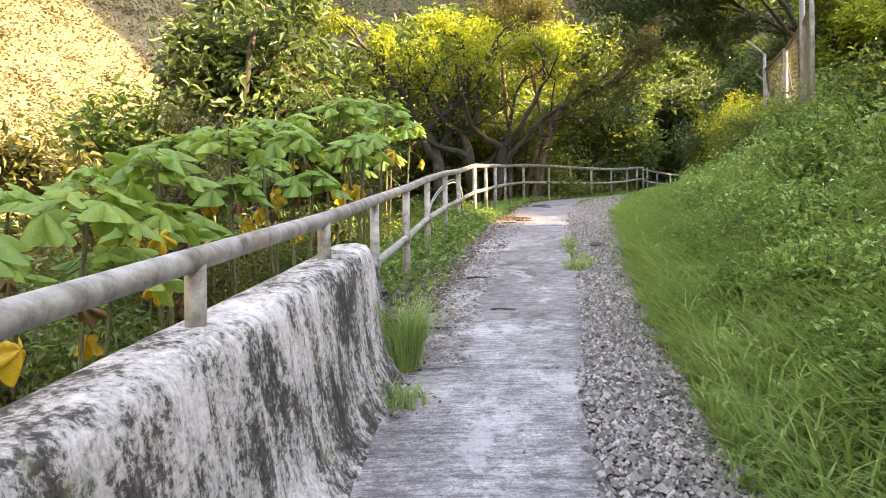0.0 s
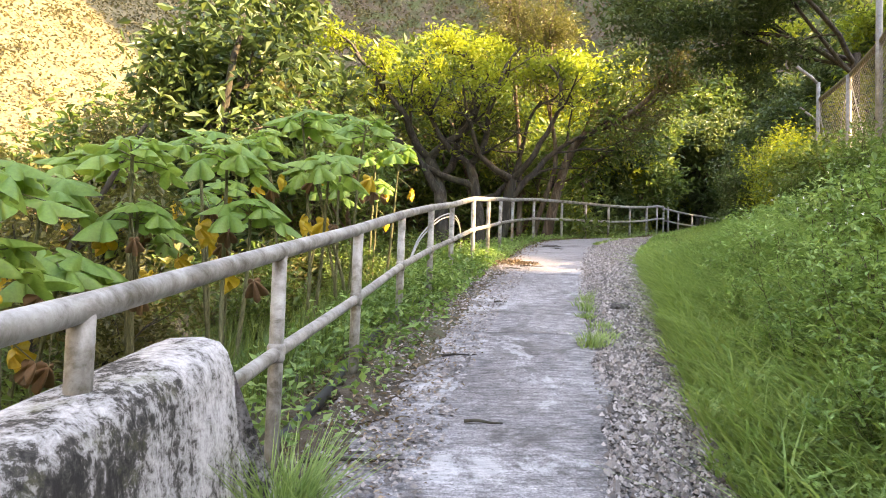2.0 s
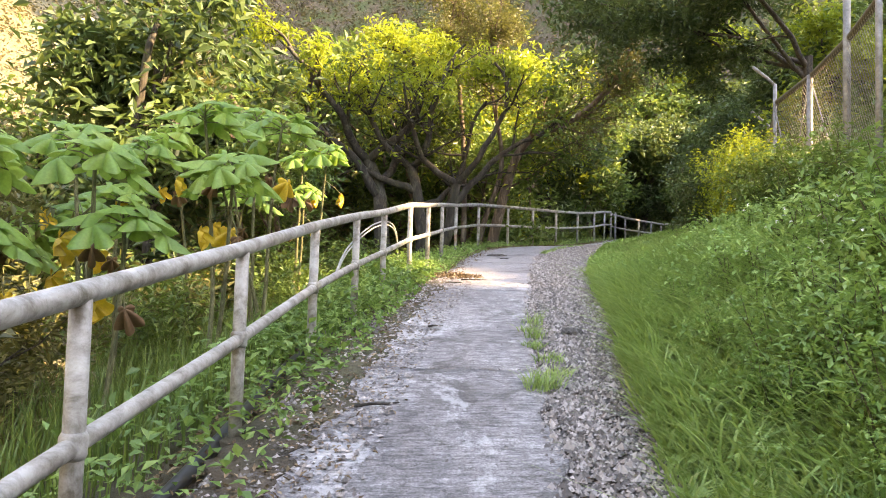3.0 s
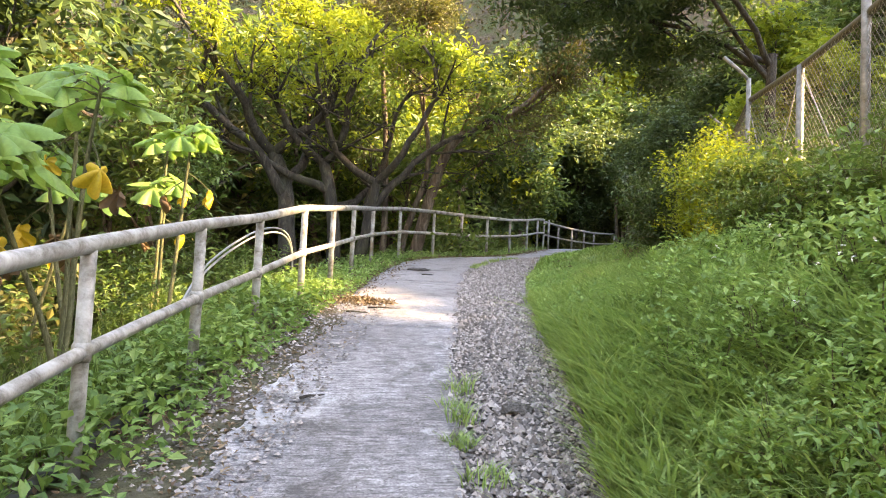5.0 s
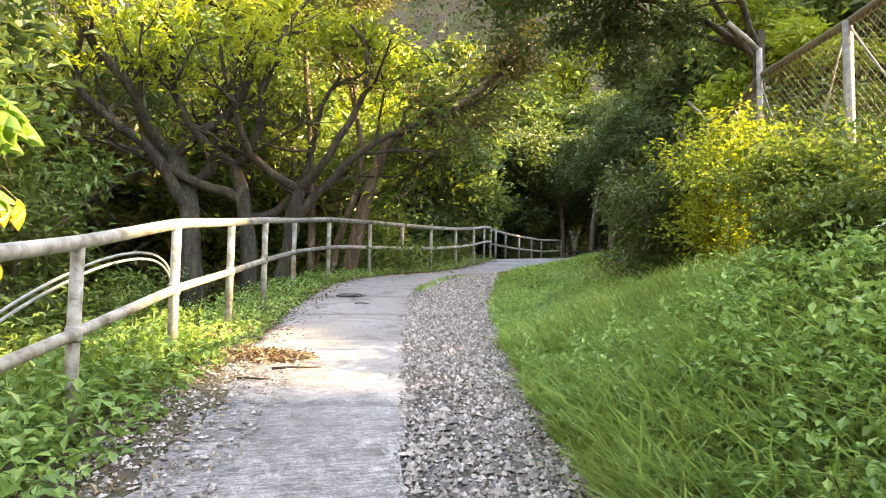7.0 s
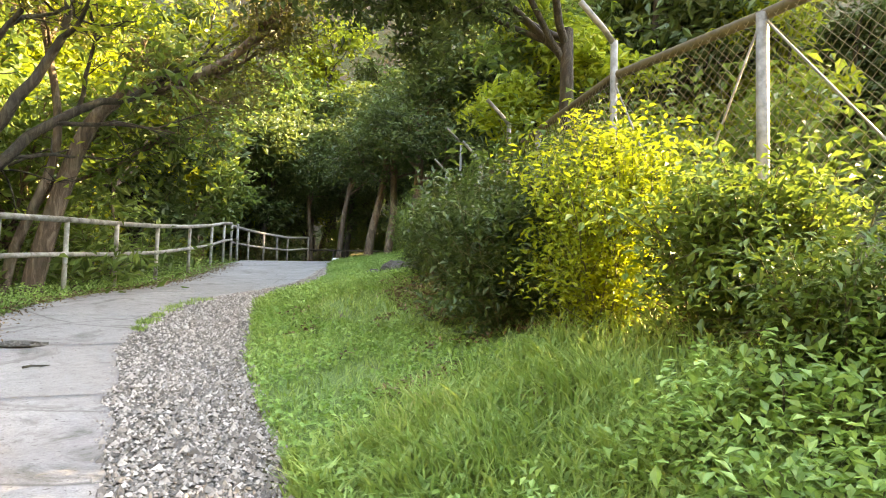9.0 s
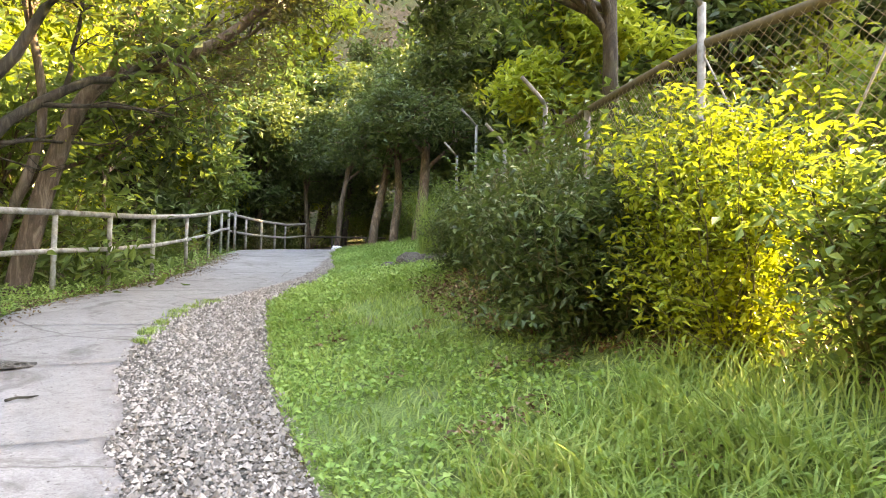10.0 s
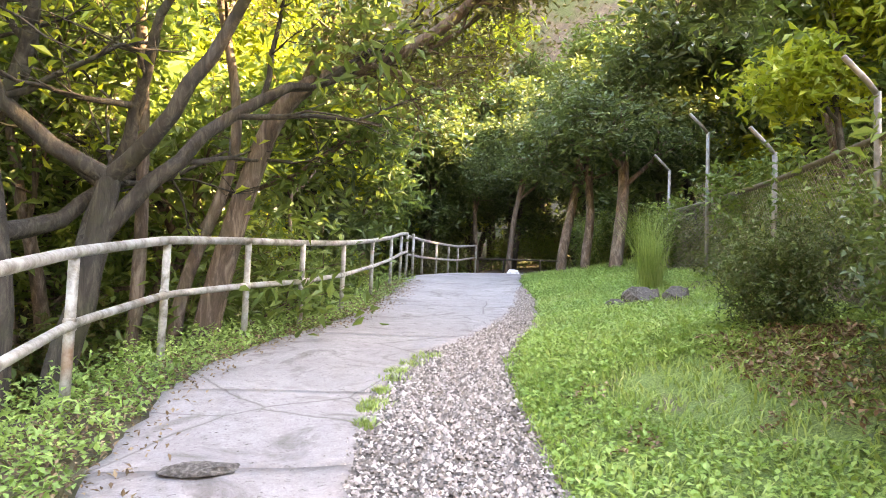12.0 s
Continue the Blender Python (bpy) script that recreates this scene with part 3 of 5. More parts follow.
for off in (0.0, 0.05):
    k = np.array(arch) - [0.02 * off, 0, off]
    for _ in range(2):
        k = np.concatenate([k[:1], np.stack([0.75 * k[:-1] + 0.25 * k[1:], 0.25 * k[:-1] + 0.75 * k[1:]], 1).reshape(-1, 3), k[-1:]])
    s = Soup()
    s.tube(k, 0.011, 6)
    part("strand", s, CABLE, cable)

# low pipe barrier across the path's end
barrier = thing("low_barrier", "low dark pipe barrier before the dark wood", "barrier")
s = Soup()
s.tube([(16.1, 38.7, 5.05), (17.2, 37.25, 5.03), (18.3, 35.8, 5.0)], 0.035, 8)
part("bar", s, BARK_DARK, barrier)
for x, y in ((16.8, 37.75), (17.75, 36.5)):
    s = Soup()
    f = at_xy(x, y).z
    s.tube([(x, y, f - 0.1), (x, y, 5.02)], 0.035, 8)
    part("post", s, BARK_DARK, barrier)

# twigs lying on the concrete
for a, d, turn, ln in [(5.3, 0.42, 0.15, 0.5), (5.9, 1.0, -0.2, 0.22), (7.3, 0.7, 0.5, 0.3), (12.7, 0.95, 0.1, 0.35), (12.4, 0.7, -0.3, 0.25), (9.6, 0.85, 0.8, 0.2), (16.2, 1.2, 0.4, 0.2)]:
    c = place(a, d, 0.055)
    w = Vector((math.cos(turn), math.sin(turn), 0.02)) * ln / 2
    s = Soup()
    s.tube([-w, -w * 0.3 + Vector((0, 0.012, 0.006)), w * 0.4 - Vector((0, 0.01, 0)), w], [0.011, 0.009, 0.008, 0.004], 6)
    ob = part("twig", s, BARK_DARK)
    ob.location = c
    tagged(ob, "thin dark twig lying on the concrete path", "twig", "twigs on the path")

# turf under the grass
us, ud = np.meshgrid(np.arange(-2, 34, 0.22), np.linspace(0, 1, 16), indexing="ij")
near = np.array([gravel_right(v) - 0.04 for v in us[:, 0]])[:, None]
turf = on_ground(us, near + (5.4 - near) * ud, 0.012)
i, j = np.meshgrid(np.arange(us.shape[0] - 1), np.arange(15), indexing="ij")
k0 = i * 16 + j
s = Soup()
s.add(turf, None, np.stack([k0, k0 + 1, k0 + 17, k0 + 16], -1).reshape(-1, 4))
tagged(part("turf", s, TURF), "patchy green turf on the bank beside the gravel", "turf", kind="structure")

# ---- plants: builders ----
def lay(leaf_at, size, material, name, parent, width=0.45, up=0.4, hang=0.15, way=None, label=""):
    s = Soup()
    s.leaves(leaf_at, size, width, up, hang, way)
    return part(name, s, material, parent, label, smooth=False)


def curve(points, n):
    """Even, softened samples along a line through space."""
    k = np.asarray(points, float)
    u = np.r_[0, np.cumsum(np.linalg.norm(np.diff(k, axis=0), axis=1))]
    q = np.stack([np.interp(np.linspace(0, u[-1], n), u, k[:, c]) for c in range(3)], 1)
    for _ in range(3):
        q[1:-1] = (q[:-2] + 2 * q[1:-1] + q[2:]) / 4
    return q


def limb(s, p, way, length, r0, r1, bend=0.25, lift=0.0, n=7, sides=7):
    """A wandering tapered limb; gives back its points."""
    pts, d = [np.array(p, float)], np.array(way, float)
    d /= np.linalg.norm(d)
    for _ in range(n):
        d = d + dice.normal(size=3) * bend * 0.5 + [0, 0, lift]
        d /= np.linalg.norm(d)
        pts.append(pts[-1] + d * length / n)
    s.tube(pts, np.linspace(r0, r1, n + 1), sides, caps=False)
    return np.array(pts)


def branches(s, stems, levels, tips, spread=0.9, lift=0.03, thin=0.55, count=(3, 5), start=0.35, sides=6):
    """Splits stems (points, end radius, length) into ever finer branches and gathers the outer ones' points."""
    for lev in range(levels):
        nxt = []
        for pts, r, length in stems:
            for _ in range(dice.integers(*count)):
                f = dice.uniform(start, 1.0)
                i = min(int(f * (len(pts) - 1)), len(pts) - 2)
                d = pts[i + 1] - pts[i]
                d = d / np.linalg.norm(d) + dice.normal(size=3) * spread * [1, 1, 0.6]
                ln = length * dice.uniform(0.45, 0.75)
                q = limb(s, pts[i], d, ln, r * thin * 1.3, r * thin * 0.5, 0.35, lift, (6, 4, 3)[min(lev, 2)], (6, 4, 3)[min(lev, 2)])
                nxt.append((q, r * thin * 0.75, ln))
        stems = nxt
        if lev >= levels - 2:
            tips += [q for q, _, _ in stems]
    return tips


def crown_points(tips, count, fuzz):
    """Leaf places strewn round the outer branches in uneven tufts."""
    allp = np.concatenate([t[1:] for t in tips])
    weight = dice.uniform(0.05, 1.0, len(allp)) ** 4
    i = dice.choice(len(allp), count, p=weight / weight.sum())
    return allp[i] + dice.normal(size=(count, 3)) * fuzz * [1, 1, 0.6]


def tree_meshes(height, spread_to, stems, leaf_count, leaf, fuzz, lean=(0, 0), first=0.3, r=0.14, levels=3):
    """Trunk and crown of a tree that stands at the origin."""
    s, tips, starts = Soup(), [], []
    for n in range(stems):
        a = dice.uniform(0, 6.28)
        d = np.array([math.cos(a) * 0.22 + lean[0], math.sin(a) * 0.22 + lean[1], 1.0])
        p0 = np.array([math.cos(a) * 0.15 * (stems > 1), math.sin(a) * 0.15 * (stems > 1), -0.3])
        pts = limb(s, p0, d, height * dice.uniform(0.65, 0.8), r * dice.uniform(0.75, 1.1), r * 0.35, 0.16, 0.03, 12, 9)
        starts.append((pts, r * 0.5, spread_to))
    branches(s, starts, levels, tips, 0.9, 0.05, 0.55, (4, 7), first)
    c = Soup()
    c.leaves(crown_points(tips, leaf_count, fuzz), leaf, 0.42, 0.45, 0.2)
    return s, c


def shrub_meshes(height, radius, leaf_count, leaf, stems=9, width=0.5, flat=1.0):
    """Stems and foliage of a shrub or weed that stands at the origin."""
    s, pts = Soup(), []
    for n in range(stems):
        a, o = dice.uniform(0, 6.28), dice.uniform(0.1, 1.0)
        q = limb(s, (math.cos(a) * radius * 0.25 * o, math.sin(a) * radius * 0.25 * o, -0.05), (math.cos(a) * radius * o / height, math.sin(a) * radius * o / height, 1.0), height * dice.uniform(0.6, 1.05), 0.012, 0.004, 0.2, 0.02, 7, 3)
        pts.append(q)
        for _ in range(4):
            i = dice.integers(1, 6)
            pts.append(limb(s, q[i], q[i + 1] - q[i] + dice.normal(size=3) * 0.15, height * 0.35, 0.006, 0.002, 0.3, 0.02, 3, 3))
    allp = np.concatenate([p[1:] for p in pts])
    i = dice.integers(0, len(allp), leaf_count)
    at = allp[i] + dice.normal(size=(leaf_count, 3)) * leaf * 1.1
    at[:, 2] = np.maximum(at[:, 2], 0.02)
    c = Soup()
    c.leaves(at, leaf, width, 0.68, 0.1)
    return s, c


def build_plant(name, meshes, bark, leaf, label, category, parts=("trunk", "crown"), group=""):
    root = thing(name, label, category, group)
    part(parts[0], meshes[0], bark, root)
    part(parts[1], meshes[1], leaf, root, smooth=False)
    return root


def put_thing(ob, at, turn=None, size=1.0):
    m = Matrix.Translation(at) @ Matrix.Rotation(dice.uniform(0, 6.28) if turn is None else turn, 4, "Z")
    c = copy_thing(ob, m)
    c.scale = (size * dice.uniform(0.92, 1.08), size * dice.uniform(0.92, 1.08), size)
    return c


# ---- trees beside the way ----
def main_tree():
    """Three dark stems that fork low and spread wide over the handrail."""
    root = thing("spreading_tree", "dark mossy forked tree with crooked limbs and yellow-green feathery leaves", "tree")
    root.location = at_xy(2.0, 20.15)
    s, tips, stems = Soup(), [], []
    plan = [((-0.75, -0.1), (-0.03, 0.02, 1), 3.7, 0.19), ((0.15, 0.0), (0.02, 0.06, 1), 3.4, 0.15), ((0.5, 0.15), (0.12, -0.02, 1), 3.0, 0.14)]
    for (x, y), d, ln, r in plan:
        p = limb(s, (x, y, -0.5), d, ln, r * 1.15, r * 0.8, 0.14, 0.0, 10, 10)
        for k in range(4):
            a = dice.uniform(0, 6.28) if k > 1 else (3.6, 5.6)[k]
            f = (-1, -1, -3, -4)[k]
            q = limb(s, p[f], (math.cos(a) * 1.1, math.sin(a) * 1.1, 0.7), dice.uniform(3.0, 4.2), r * 0.65, r * 0.22, 0.42, 0.05, 11, 8)
            stems.append((q, r * 0.36, 2.2))
    branches(s, stems, 3, tips, 0.9, 0.03, 0.55, (3, 6), 0.25)
    part("trunk", s, BARK_DARK, root)
    at = crown_points(tips, 27000, 0.15)
    at = at[dice.uniform(0, 1, len(at)) < np.interp(at[:, 2], [4.0, 5.8], [0.04, 1.0])]
    lay(at, 0.16, LEAF_SUNNY_LIME, "crown", root, 0.36, 0.5, 0.25)
    return root


def leaning_tree():
    root = thing("leaning_tree", "pale reddish tree with peeling bark leaning over the handrail", "tree")
    root.location = at_xy(4.0, 21.15)
    s, tips = Soup(), []
    a = curve([(-0.08, 0.03, -0.6), (0.0, 0.0, 0.3), (0.25, -0.1, 1.5), (0.55, -0.24, 2.6), (0.88, -0.38, 3.05), (1.7, -0.7, 3.3), (2.4, -1.0, 3.8), (3.0, -1.2, 4.6)], 34)
    s.tube(a, np.linspace(0.165, 0.05, 34), 10)
    b = curve([(-0.35, 0.25, -0.5), (-0.3, 0.22, 0.6), (0.05, 0.1, 1.6), (0.25, 0.1, 2.2), (0.2, 0.2, 3.0), (-0.1, 0.4, 4.4), (0.1, 0.5, 6.0)], 26)
    s.tube(b, np.linspace(0.085, 0.035, 26), 8)
    c = curve([(-0.75, 0.4, -0.6), (-0.72, 0.38, 1.2), (-0.8, 0.4, 3.0), (-1.0, 0.5, 5.0), (-0.9, 0.6, 7.0)], 24)
    s.tube(c, np.linspace(0.085, 0.04, 24), 8)
    for q, r, ln in ((a[18:], 0.06, 2.0), (b[14:], 0.045, 2.0), (c[13:], 0.05, 2.2)):
        branches(s, [(q, r, ln)], 3, tips, 0.9, 0.03, 0.55, (5, 7), 0.2)
    part("trunk", s, BARK_PALE, root)
    lay(crown_points(tips, 14000, 0.22), 0.11, LEAF_OLIVE, "crown", root, 0.36, 0.5, 0.2)
    return root


def sapling():
    root = thing("sapling", "thin bare sapling with one tuft of lime leaves", "tree")
    root.location = place(26.2, -1.3)
    s, tips = Soup(), []
    p = limb(s, (0, 0, -0.6), (-0.02, 0.0, 1), 3.0, 0.05, 0.03, 0.06, 0, 9, 7)
    for d in [(-0.9, -0.6, 0.9), (0.5, 0.3, 1.0), (0.9, 0.6, 0.7), (-0.5, 0.5, 1)]:
        q = limb(s, p[-1], d, 1.9, 0.028, 0.009, 0.2, 0.03, 7, 6)
        branches(s, [(q, 0.01, 0.9)], 2, tips, 0.7, 0.03, 0.6, (2, 4), 0.4)
    part("trunk", s, BARK_PALE, root)
    tuft = crown_points(tips, 500, 0.1)
    lay(tuft, 0.11, LEAF_SUNNY_LIME, "crown", root)
    return root


def feathery_tree():
    s, c = tree_meshes(5.6, 1.7, 2, 7500, 0.10, 0.16, r=0.06)
    root = build_plant("feathery_tree", (s, c), BARK_DARK, LEAF_OLIVE, "small feathery dark tree on the slope before the hillside", "tree")
    root.location = at_xy(-2.4, 8.8, -0.1)


main_tree()
leaning_tree()
sapling()
feathery_tree()

# model trees, standing where the first of each kind grows
def forest():
    dark = build_plant("forest_tree", tree_meshes(8.5, 3.0, 2, 7200, 0.28, 0.28, r=0.15), BARK_DARK, LEAF_DARK, "tall dark-leaved forest tree with a slender mossy trunk", "tree", group="forest trees")
    mid = build_plant("forest_tree", tree_meshes(7.5, 2.8, 3, 7200, 0.27, 0.27, r=0.12), BARK_PALE, LEAF_MID, "many-stemmed green forest tree with pale bark", "tree", group="forest trees")
    olive = build_plant("forest_tree", tree_meshes(7.0, 2.6, 3, 6500, 0.25, 0.25, r=0.11), BARK_PALE, LEAF_OLIVE, "olive-leaved forest tree with bare lower stems", "tree", group="forest trees")
    lime = build_plant("forest_tree", tree_meshes(8.0, 2.6, 2, 6800, 0.26, 0.25, r=0.12), BARK_DARK, LEAF_SUNNY_LIME, "tall forest tree with a sunlit look put into its lime leaf colour", "tree", group="forest trees")
    fine_lime = build_plant("slender_tree", tree_meshes(8.5, 2.8, 3, 11500, 0.17, 0.2, r=0.10, levels=3), BARK_DARK, LEAF_SUNNY_LIME, "slender tree with fine yellow-green leaves behind the handrail", "tree", group="slender trees")
    fine_olive = build_plant("slender_tree", tree_meshes(7.5, 2.6, 3, 10500, 0.16, 0.2, r=0.09, levels=3), BARK_PALE, LEAF_MID, "slender reddish-barked tree with small green leaves", "tree", group="slender trees")
    # kind, distance along, beside, size
    rows = [
        (fine_olive, 23.0, -3.6, 1.3), (fine_olive, 25.6, -2.6, 1.25), (fine_olive, 17.6, -3.9, 1.0), (fine_lime, 28.4, -3.4, 1.3), (dark, 24.0, -5.6, 1.4), (dark, 32.0, -2.8, 1.25), (mid, 25.5, -7.0, 1.5), (olive, 20.5, -7.5, 1.4),
        (dark, 29.5, -7.0, 1.6), (dark, 35.5, -4.5, 1.4), (mid, 39.0, -3.5, 1.25), (olive, 15.5, -9.5, 1.1), (dark, 34.5, -9.5, 1.7), (dark, 23.5, -12.0, 1.6), (mid, 18.5, -14.0, 1.4), (lime, 33.0, -14.5, 1.9), (mid, 27.0, -17, 1.8), (dark, 20.0, -10.0, 1.6), (dark, 16.5, -6.5, 1.2),
    ]
    rows += [
        (dark, 43.5, -2.5, 1.2), (dark, 46.0, 1.0, 1.1), (dark, 47.0, 3.8, 1.2), (dark, 50.0, -5.5, 1.5), (dark, 52.5, 1.5, 1.4), (mid, 49.0, 7.5, 1.3), (dark, 55.0, 5.0, 1.5), (dark, 57.0, -2.0, 1.6), (lime, 38.0, -9.0, 1.7), (mid, 30.5, -14, 1.7),
        (dark, 44.5, -5.0, 1.1), (dark, 45.0, 6.5, 1.1), (lime, 70, -8, 2.0), (mid, 72, 3, 2.0), (dark, 70, 14, 2.0), (dark, 64, -16, 2.0), (mid, 75, 24, 2.0), (dark, 48.5, -1.5, 1.2), (dark, 50.0, 4.5, 1.3), (dark, 60.0, 1.0, 1.6), (mid, 54.0, -8.0, 1.6), (dark, 58.0, 9.0, 1.6),
    ]
    rows += [
        (dark, 30.0, 9.5, 1.15), (dark, 34.5, 7.2, 1.15), (dark, 26.0, 10.5, 1.15), (mid, 38.5, 8.5, 1.25), (dark, 41.5, 6.0, 1.15), (lime, 36.0, 11.5, 1.4), (mid, 44.5, 10.5, 1.4),
        # from here on, trees under 6 m along are unseen, added to shade the path
        (olive, 29.0, 14.0, 1.3), (dark, 5.6, 11.0, 1.1), (mid, 4.6, 11.5, 1.15), (dark, 2.2, 11.0, 1.15), (mid, -0.3, 11.5, 1.1), (dark, -5.5, 10.5, 1.1), (dark, 33.5, 15.0, 1.3),
        (dark, 0.5, 14.0, 1.0), (mid, -3.0, 11.0, 0.95), (dark, 4.0, 16.0, 1.1), (dark, -9.0, 9.0, 1.0), (mid, -12.0, 4.5, 1.0), (dark, -13.0, -4.0, 0.9),
        (dark, 2.0, 20.0, 1.1),
    ]
    used = set()
    for kind, s, d, size in rows:
        at = place(s, d, -0.05)
        if id(kind) not in used:
            used.add(id(kind))
            kind.location, kind.scale = at, (size, size, size)
            continue
        put_thing(kind, at, size=size)
    # behind the fence, on both sides of the added sun gully: kind, x, y, size
    for kind, x, y, size in [(lime, 12.4, 18.6, 0.75), (mid, 14.5, 21.0, 0.9), (lime, 16.5, 17.8, 0.85), (fine_olive, 18.5, 22.5, 1.0), (dark, 20.5, 17.5, 0.8), (dark, 11.0, 5.0, 0.8), (mid, 13.5, 4.2, 0.9), (dark, 16.5, 3.4, 0.9), (dark, 20.0, 2.6, 0.9), (lime, 6.5, 33.0, 1.35), (lime, 0.5, 31.0, 1.4), (mid, -4.0, 29.0, 1.4), (lime, 9.0, 39.0, 1.6), (mid, 3.0, 38.0, 1.7), (mid, 17.0, 50.0, 2.0), (lime, 24.0, 55.0, 2.2), (lime, 12.0, 46.0, 1.8)]:
        put_thing(kind, at_xy(x, y, -0.05), size=size)


forest()


def overhanging_tree():
    """A broad dark tree behind the fence whose limbs reach over the lawn and the path."""
    root = thing("overhanging_tree", "broad dark-leaved tree behind the fence with limbs hanging over the lawn", "tree")
    root.location = at_xy(9.9, 16.3)
    s, tips, stems = Soup(), [], []
    p = limb(s, (0, 0, -0.4), (-0.06, 0.02, 1), 3.6, 0.12, 0.085, 0.1, 0.0, 9, 10)
    for d, ln, r in [((-1.0, 0.25, 0.55), 5.2, 0.06), ((-0.8, 0.9, 0.6), 5.2, 0.055), ((-0.6, -0.15, 0.9), 4.4, 0.06), ((-1.0, 0.6, 0.3), 4.4, 0.045), ((-0.9, 0.0, 0.75), 4.6, 0.05)]:
        q = limb(s, p[-1] - [0, 0, dice.uniform(0, 0.9)], d, ln, r, r * 0.3, 0.25, 0.0, 11, 7)
        stems.append((q, r * 0.45, 2.0))
    branches(s, stems, 3, tips, 0.9, -0.02, 0.55, (3, 6), 0.25)
    part("trunk", s, BARK_DARK, root)
    lay(crown_points(tips, 21000, 0.2), 0.14, LEAF_DARK, "crown", root, 0.42, 0.5, 0.3)


overhanging_tree()

# leaning trunks at the far end, by the wood's edge
def edge_tree(s_along, d, lean, r, label):
    root = thing("edge_tree", label, "tree", "trees at the wood's edge")
    root.location = place(s_along, d)
    s, tips = Soup(), []
    p = limb(s, (0, 0, -0.4), (*lean, 1.0), 5.0, r, r * 0.6, 0.07, 0, 10, 9)
    branches(s, [(p, r * 0.6, 2.6)], 3, tips, 0.9, 0.03, 0.55, (5, 7), 0.55)
    part("trunk", s, BARK_PALE, root)
    lay(crown_points(tips, 9000, 0.3), 0.17, LEAF_DARK, "crown", root)


edge_tree(32.2, 3.9, (0.16, 0.1), 0.14, "slanting brown trunk at the edge of the dark wood")
edge_tree(32.0, 4.5, (0.20, 0.1), 0.13, "slanting brown trunk beside its twin")
edge_tree(30.8, 5.1, (0.10, 0.05), 0.17, "stout brown trunk at the lawn's end")
edge_tree(43.0, 1.2, (0.03, 0.0), 0.14, "straight dark trunk behind the end of the path")
edge_tree(44.5, -0.3, (-0.02, 0.0), 0.11, "thin grey trunk behind the end of the path")

# ---- chain-link fence ----
FENCE = [(6.3, 9.3), (6.85, 10.65), (7.35, 12.25), (7.68, 13.8), (8.65, 15.8), (9.3, 17.1), (10.45, 19.2), (12.05, 21.95), (13.4, 24.4)]
FENCE_TOP = [4.95, 5.05, 5.12, 5.16, 5.2, 5.2, 5.2, 5.35, 5.5]
ARM_TOP = [1.2, 1.2, 0.0, 0.3, 0.0, 0.42, 0.35, 1.2, 0.9]


def fence():
    root = thing("chain_link_fence", "tall galvanised chain-link fence with bent-armed posts", "fence")
    fx, fy = np.array(FENCE).T
    fz = ground_z(fx, fy)
    for n, (x, y) in enumerate(FENCE):
        top = FENCE_TOP[n] + ARM_TOP[n]
        r = 0.042 if n in (1, 2) else 0.032
        s = Soup()
        s.tube([(0, 0, 0), (0, 0, (top - fz[n]) / 2), (0, 0, top - fz[n] + 0.2)], r, 10)
        ob = part("post", s, STEEL, root)
        ob.location = (x, y, fz[n] - 0.2)
        if ARM_TOP[n] == 0.0:
            continue
        s = Soup()
        h = top - fz[n] + 0.17
        s.tube([(0, 0, h), (-0.1, 0.03, h + 0.12), (-0.32, 0.1, h + 0.33)], r * 0.85, 8)
        part("arm", s, STEEL, ob)
    s = Soup()
    s.tube(np.stack([fx, fy, FENCE_TOP], 1) + [0.03, 0, 0], 0.04, 8)
    part("top_rail", s, MOSSY_PIPE, root, "mossy brown top rail")
    # woven wire: two sets of slanting strands
    s = Soup()
    run = np.r_[0, np.cumsum(np.hypot(np.diff(fx), np.diff(fy)))]
    pitch, high = 0.085, 2.0
    for lead in (1, -1):
        for u in np.arange(-high, run[-1] + high, pitch):
            a, b = (u, u + lead * high)
            us = np.linspace(a, b, 9)
            hs = np.linspace(0, high, 9)
            ok = (us >= 0) & (us <= run[-1])
            if ok.sum() < 2:
                continue
            us, hs = us[ok], hs[ok]
            top = np.interp(us, run, FENCE_TOP)
            s.tube(np.stack([np.interp(us, run, fx) + 0.002 * lead, np.interp(us, run, fy), top - high + hs], 1), 0.0022, 3, caps=False)
    tagged(part("chain_link", s, WIRE, root, "woven wire mesh"), kind="stuff")
    for a, b in [((7.35, 12.25, 5.1), (7.55, 13.2, 3.3)), ((7.68, 13.8, 5.1), (7.47, 12.8, 3.3)), ((7.35, 12.25, 5.1), (6.95, 11.0, 3.6))]:
        s = Soup()
        s.tube([a, b], 0.008, 6)
        part("brace", s, STEEL, root, "slanting brace wire")


fence()

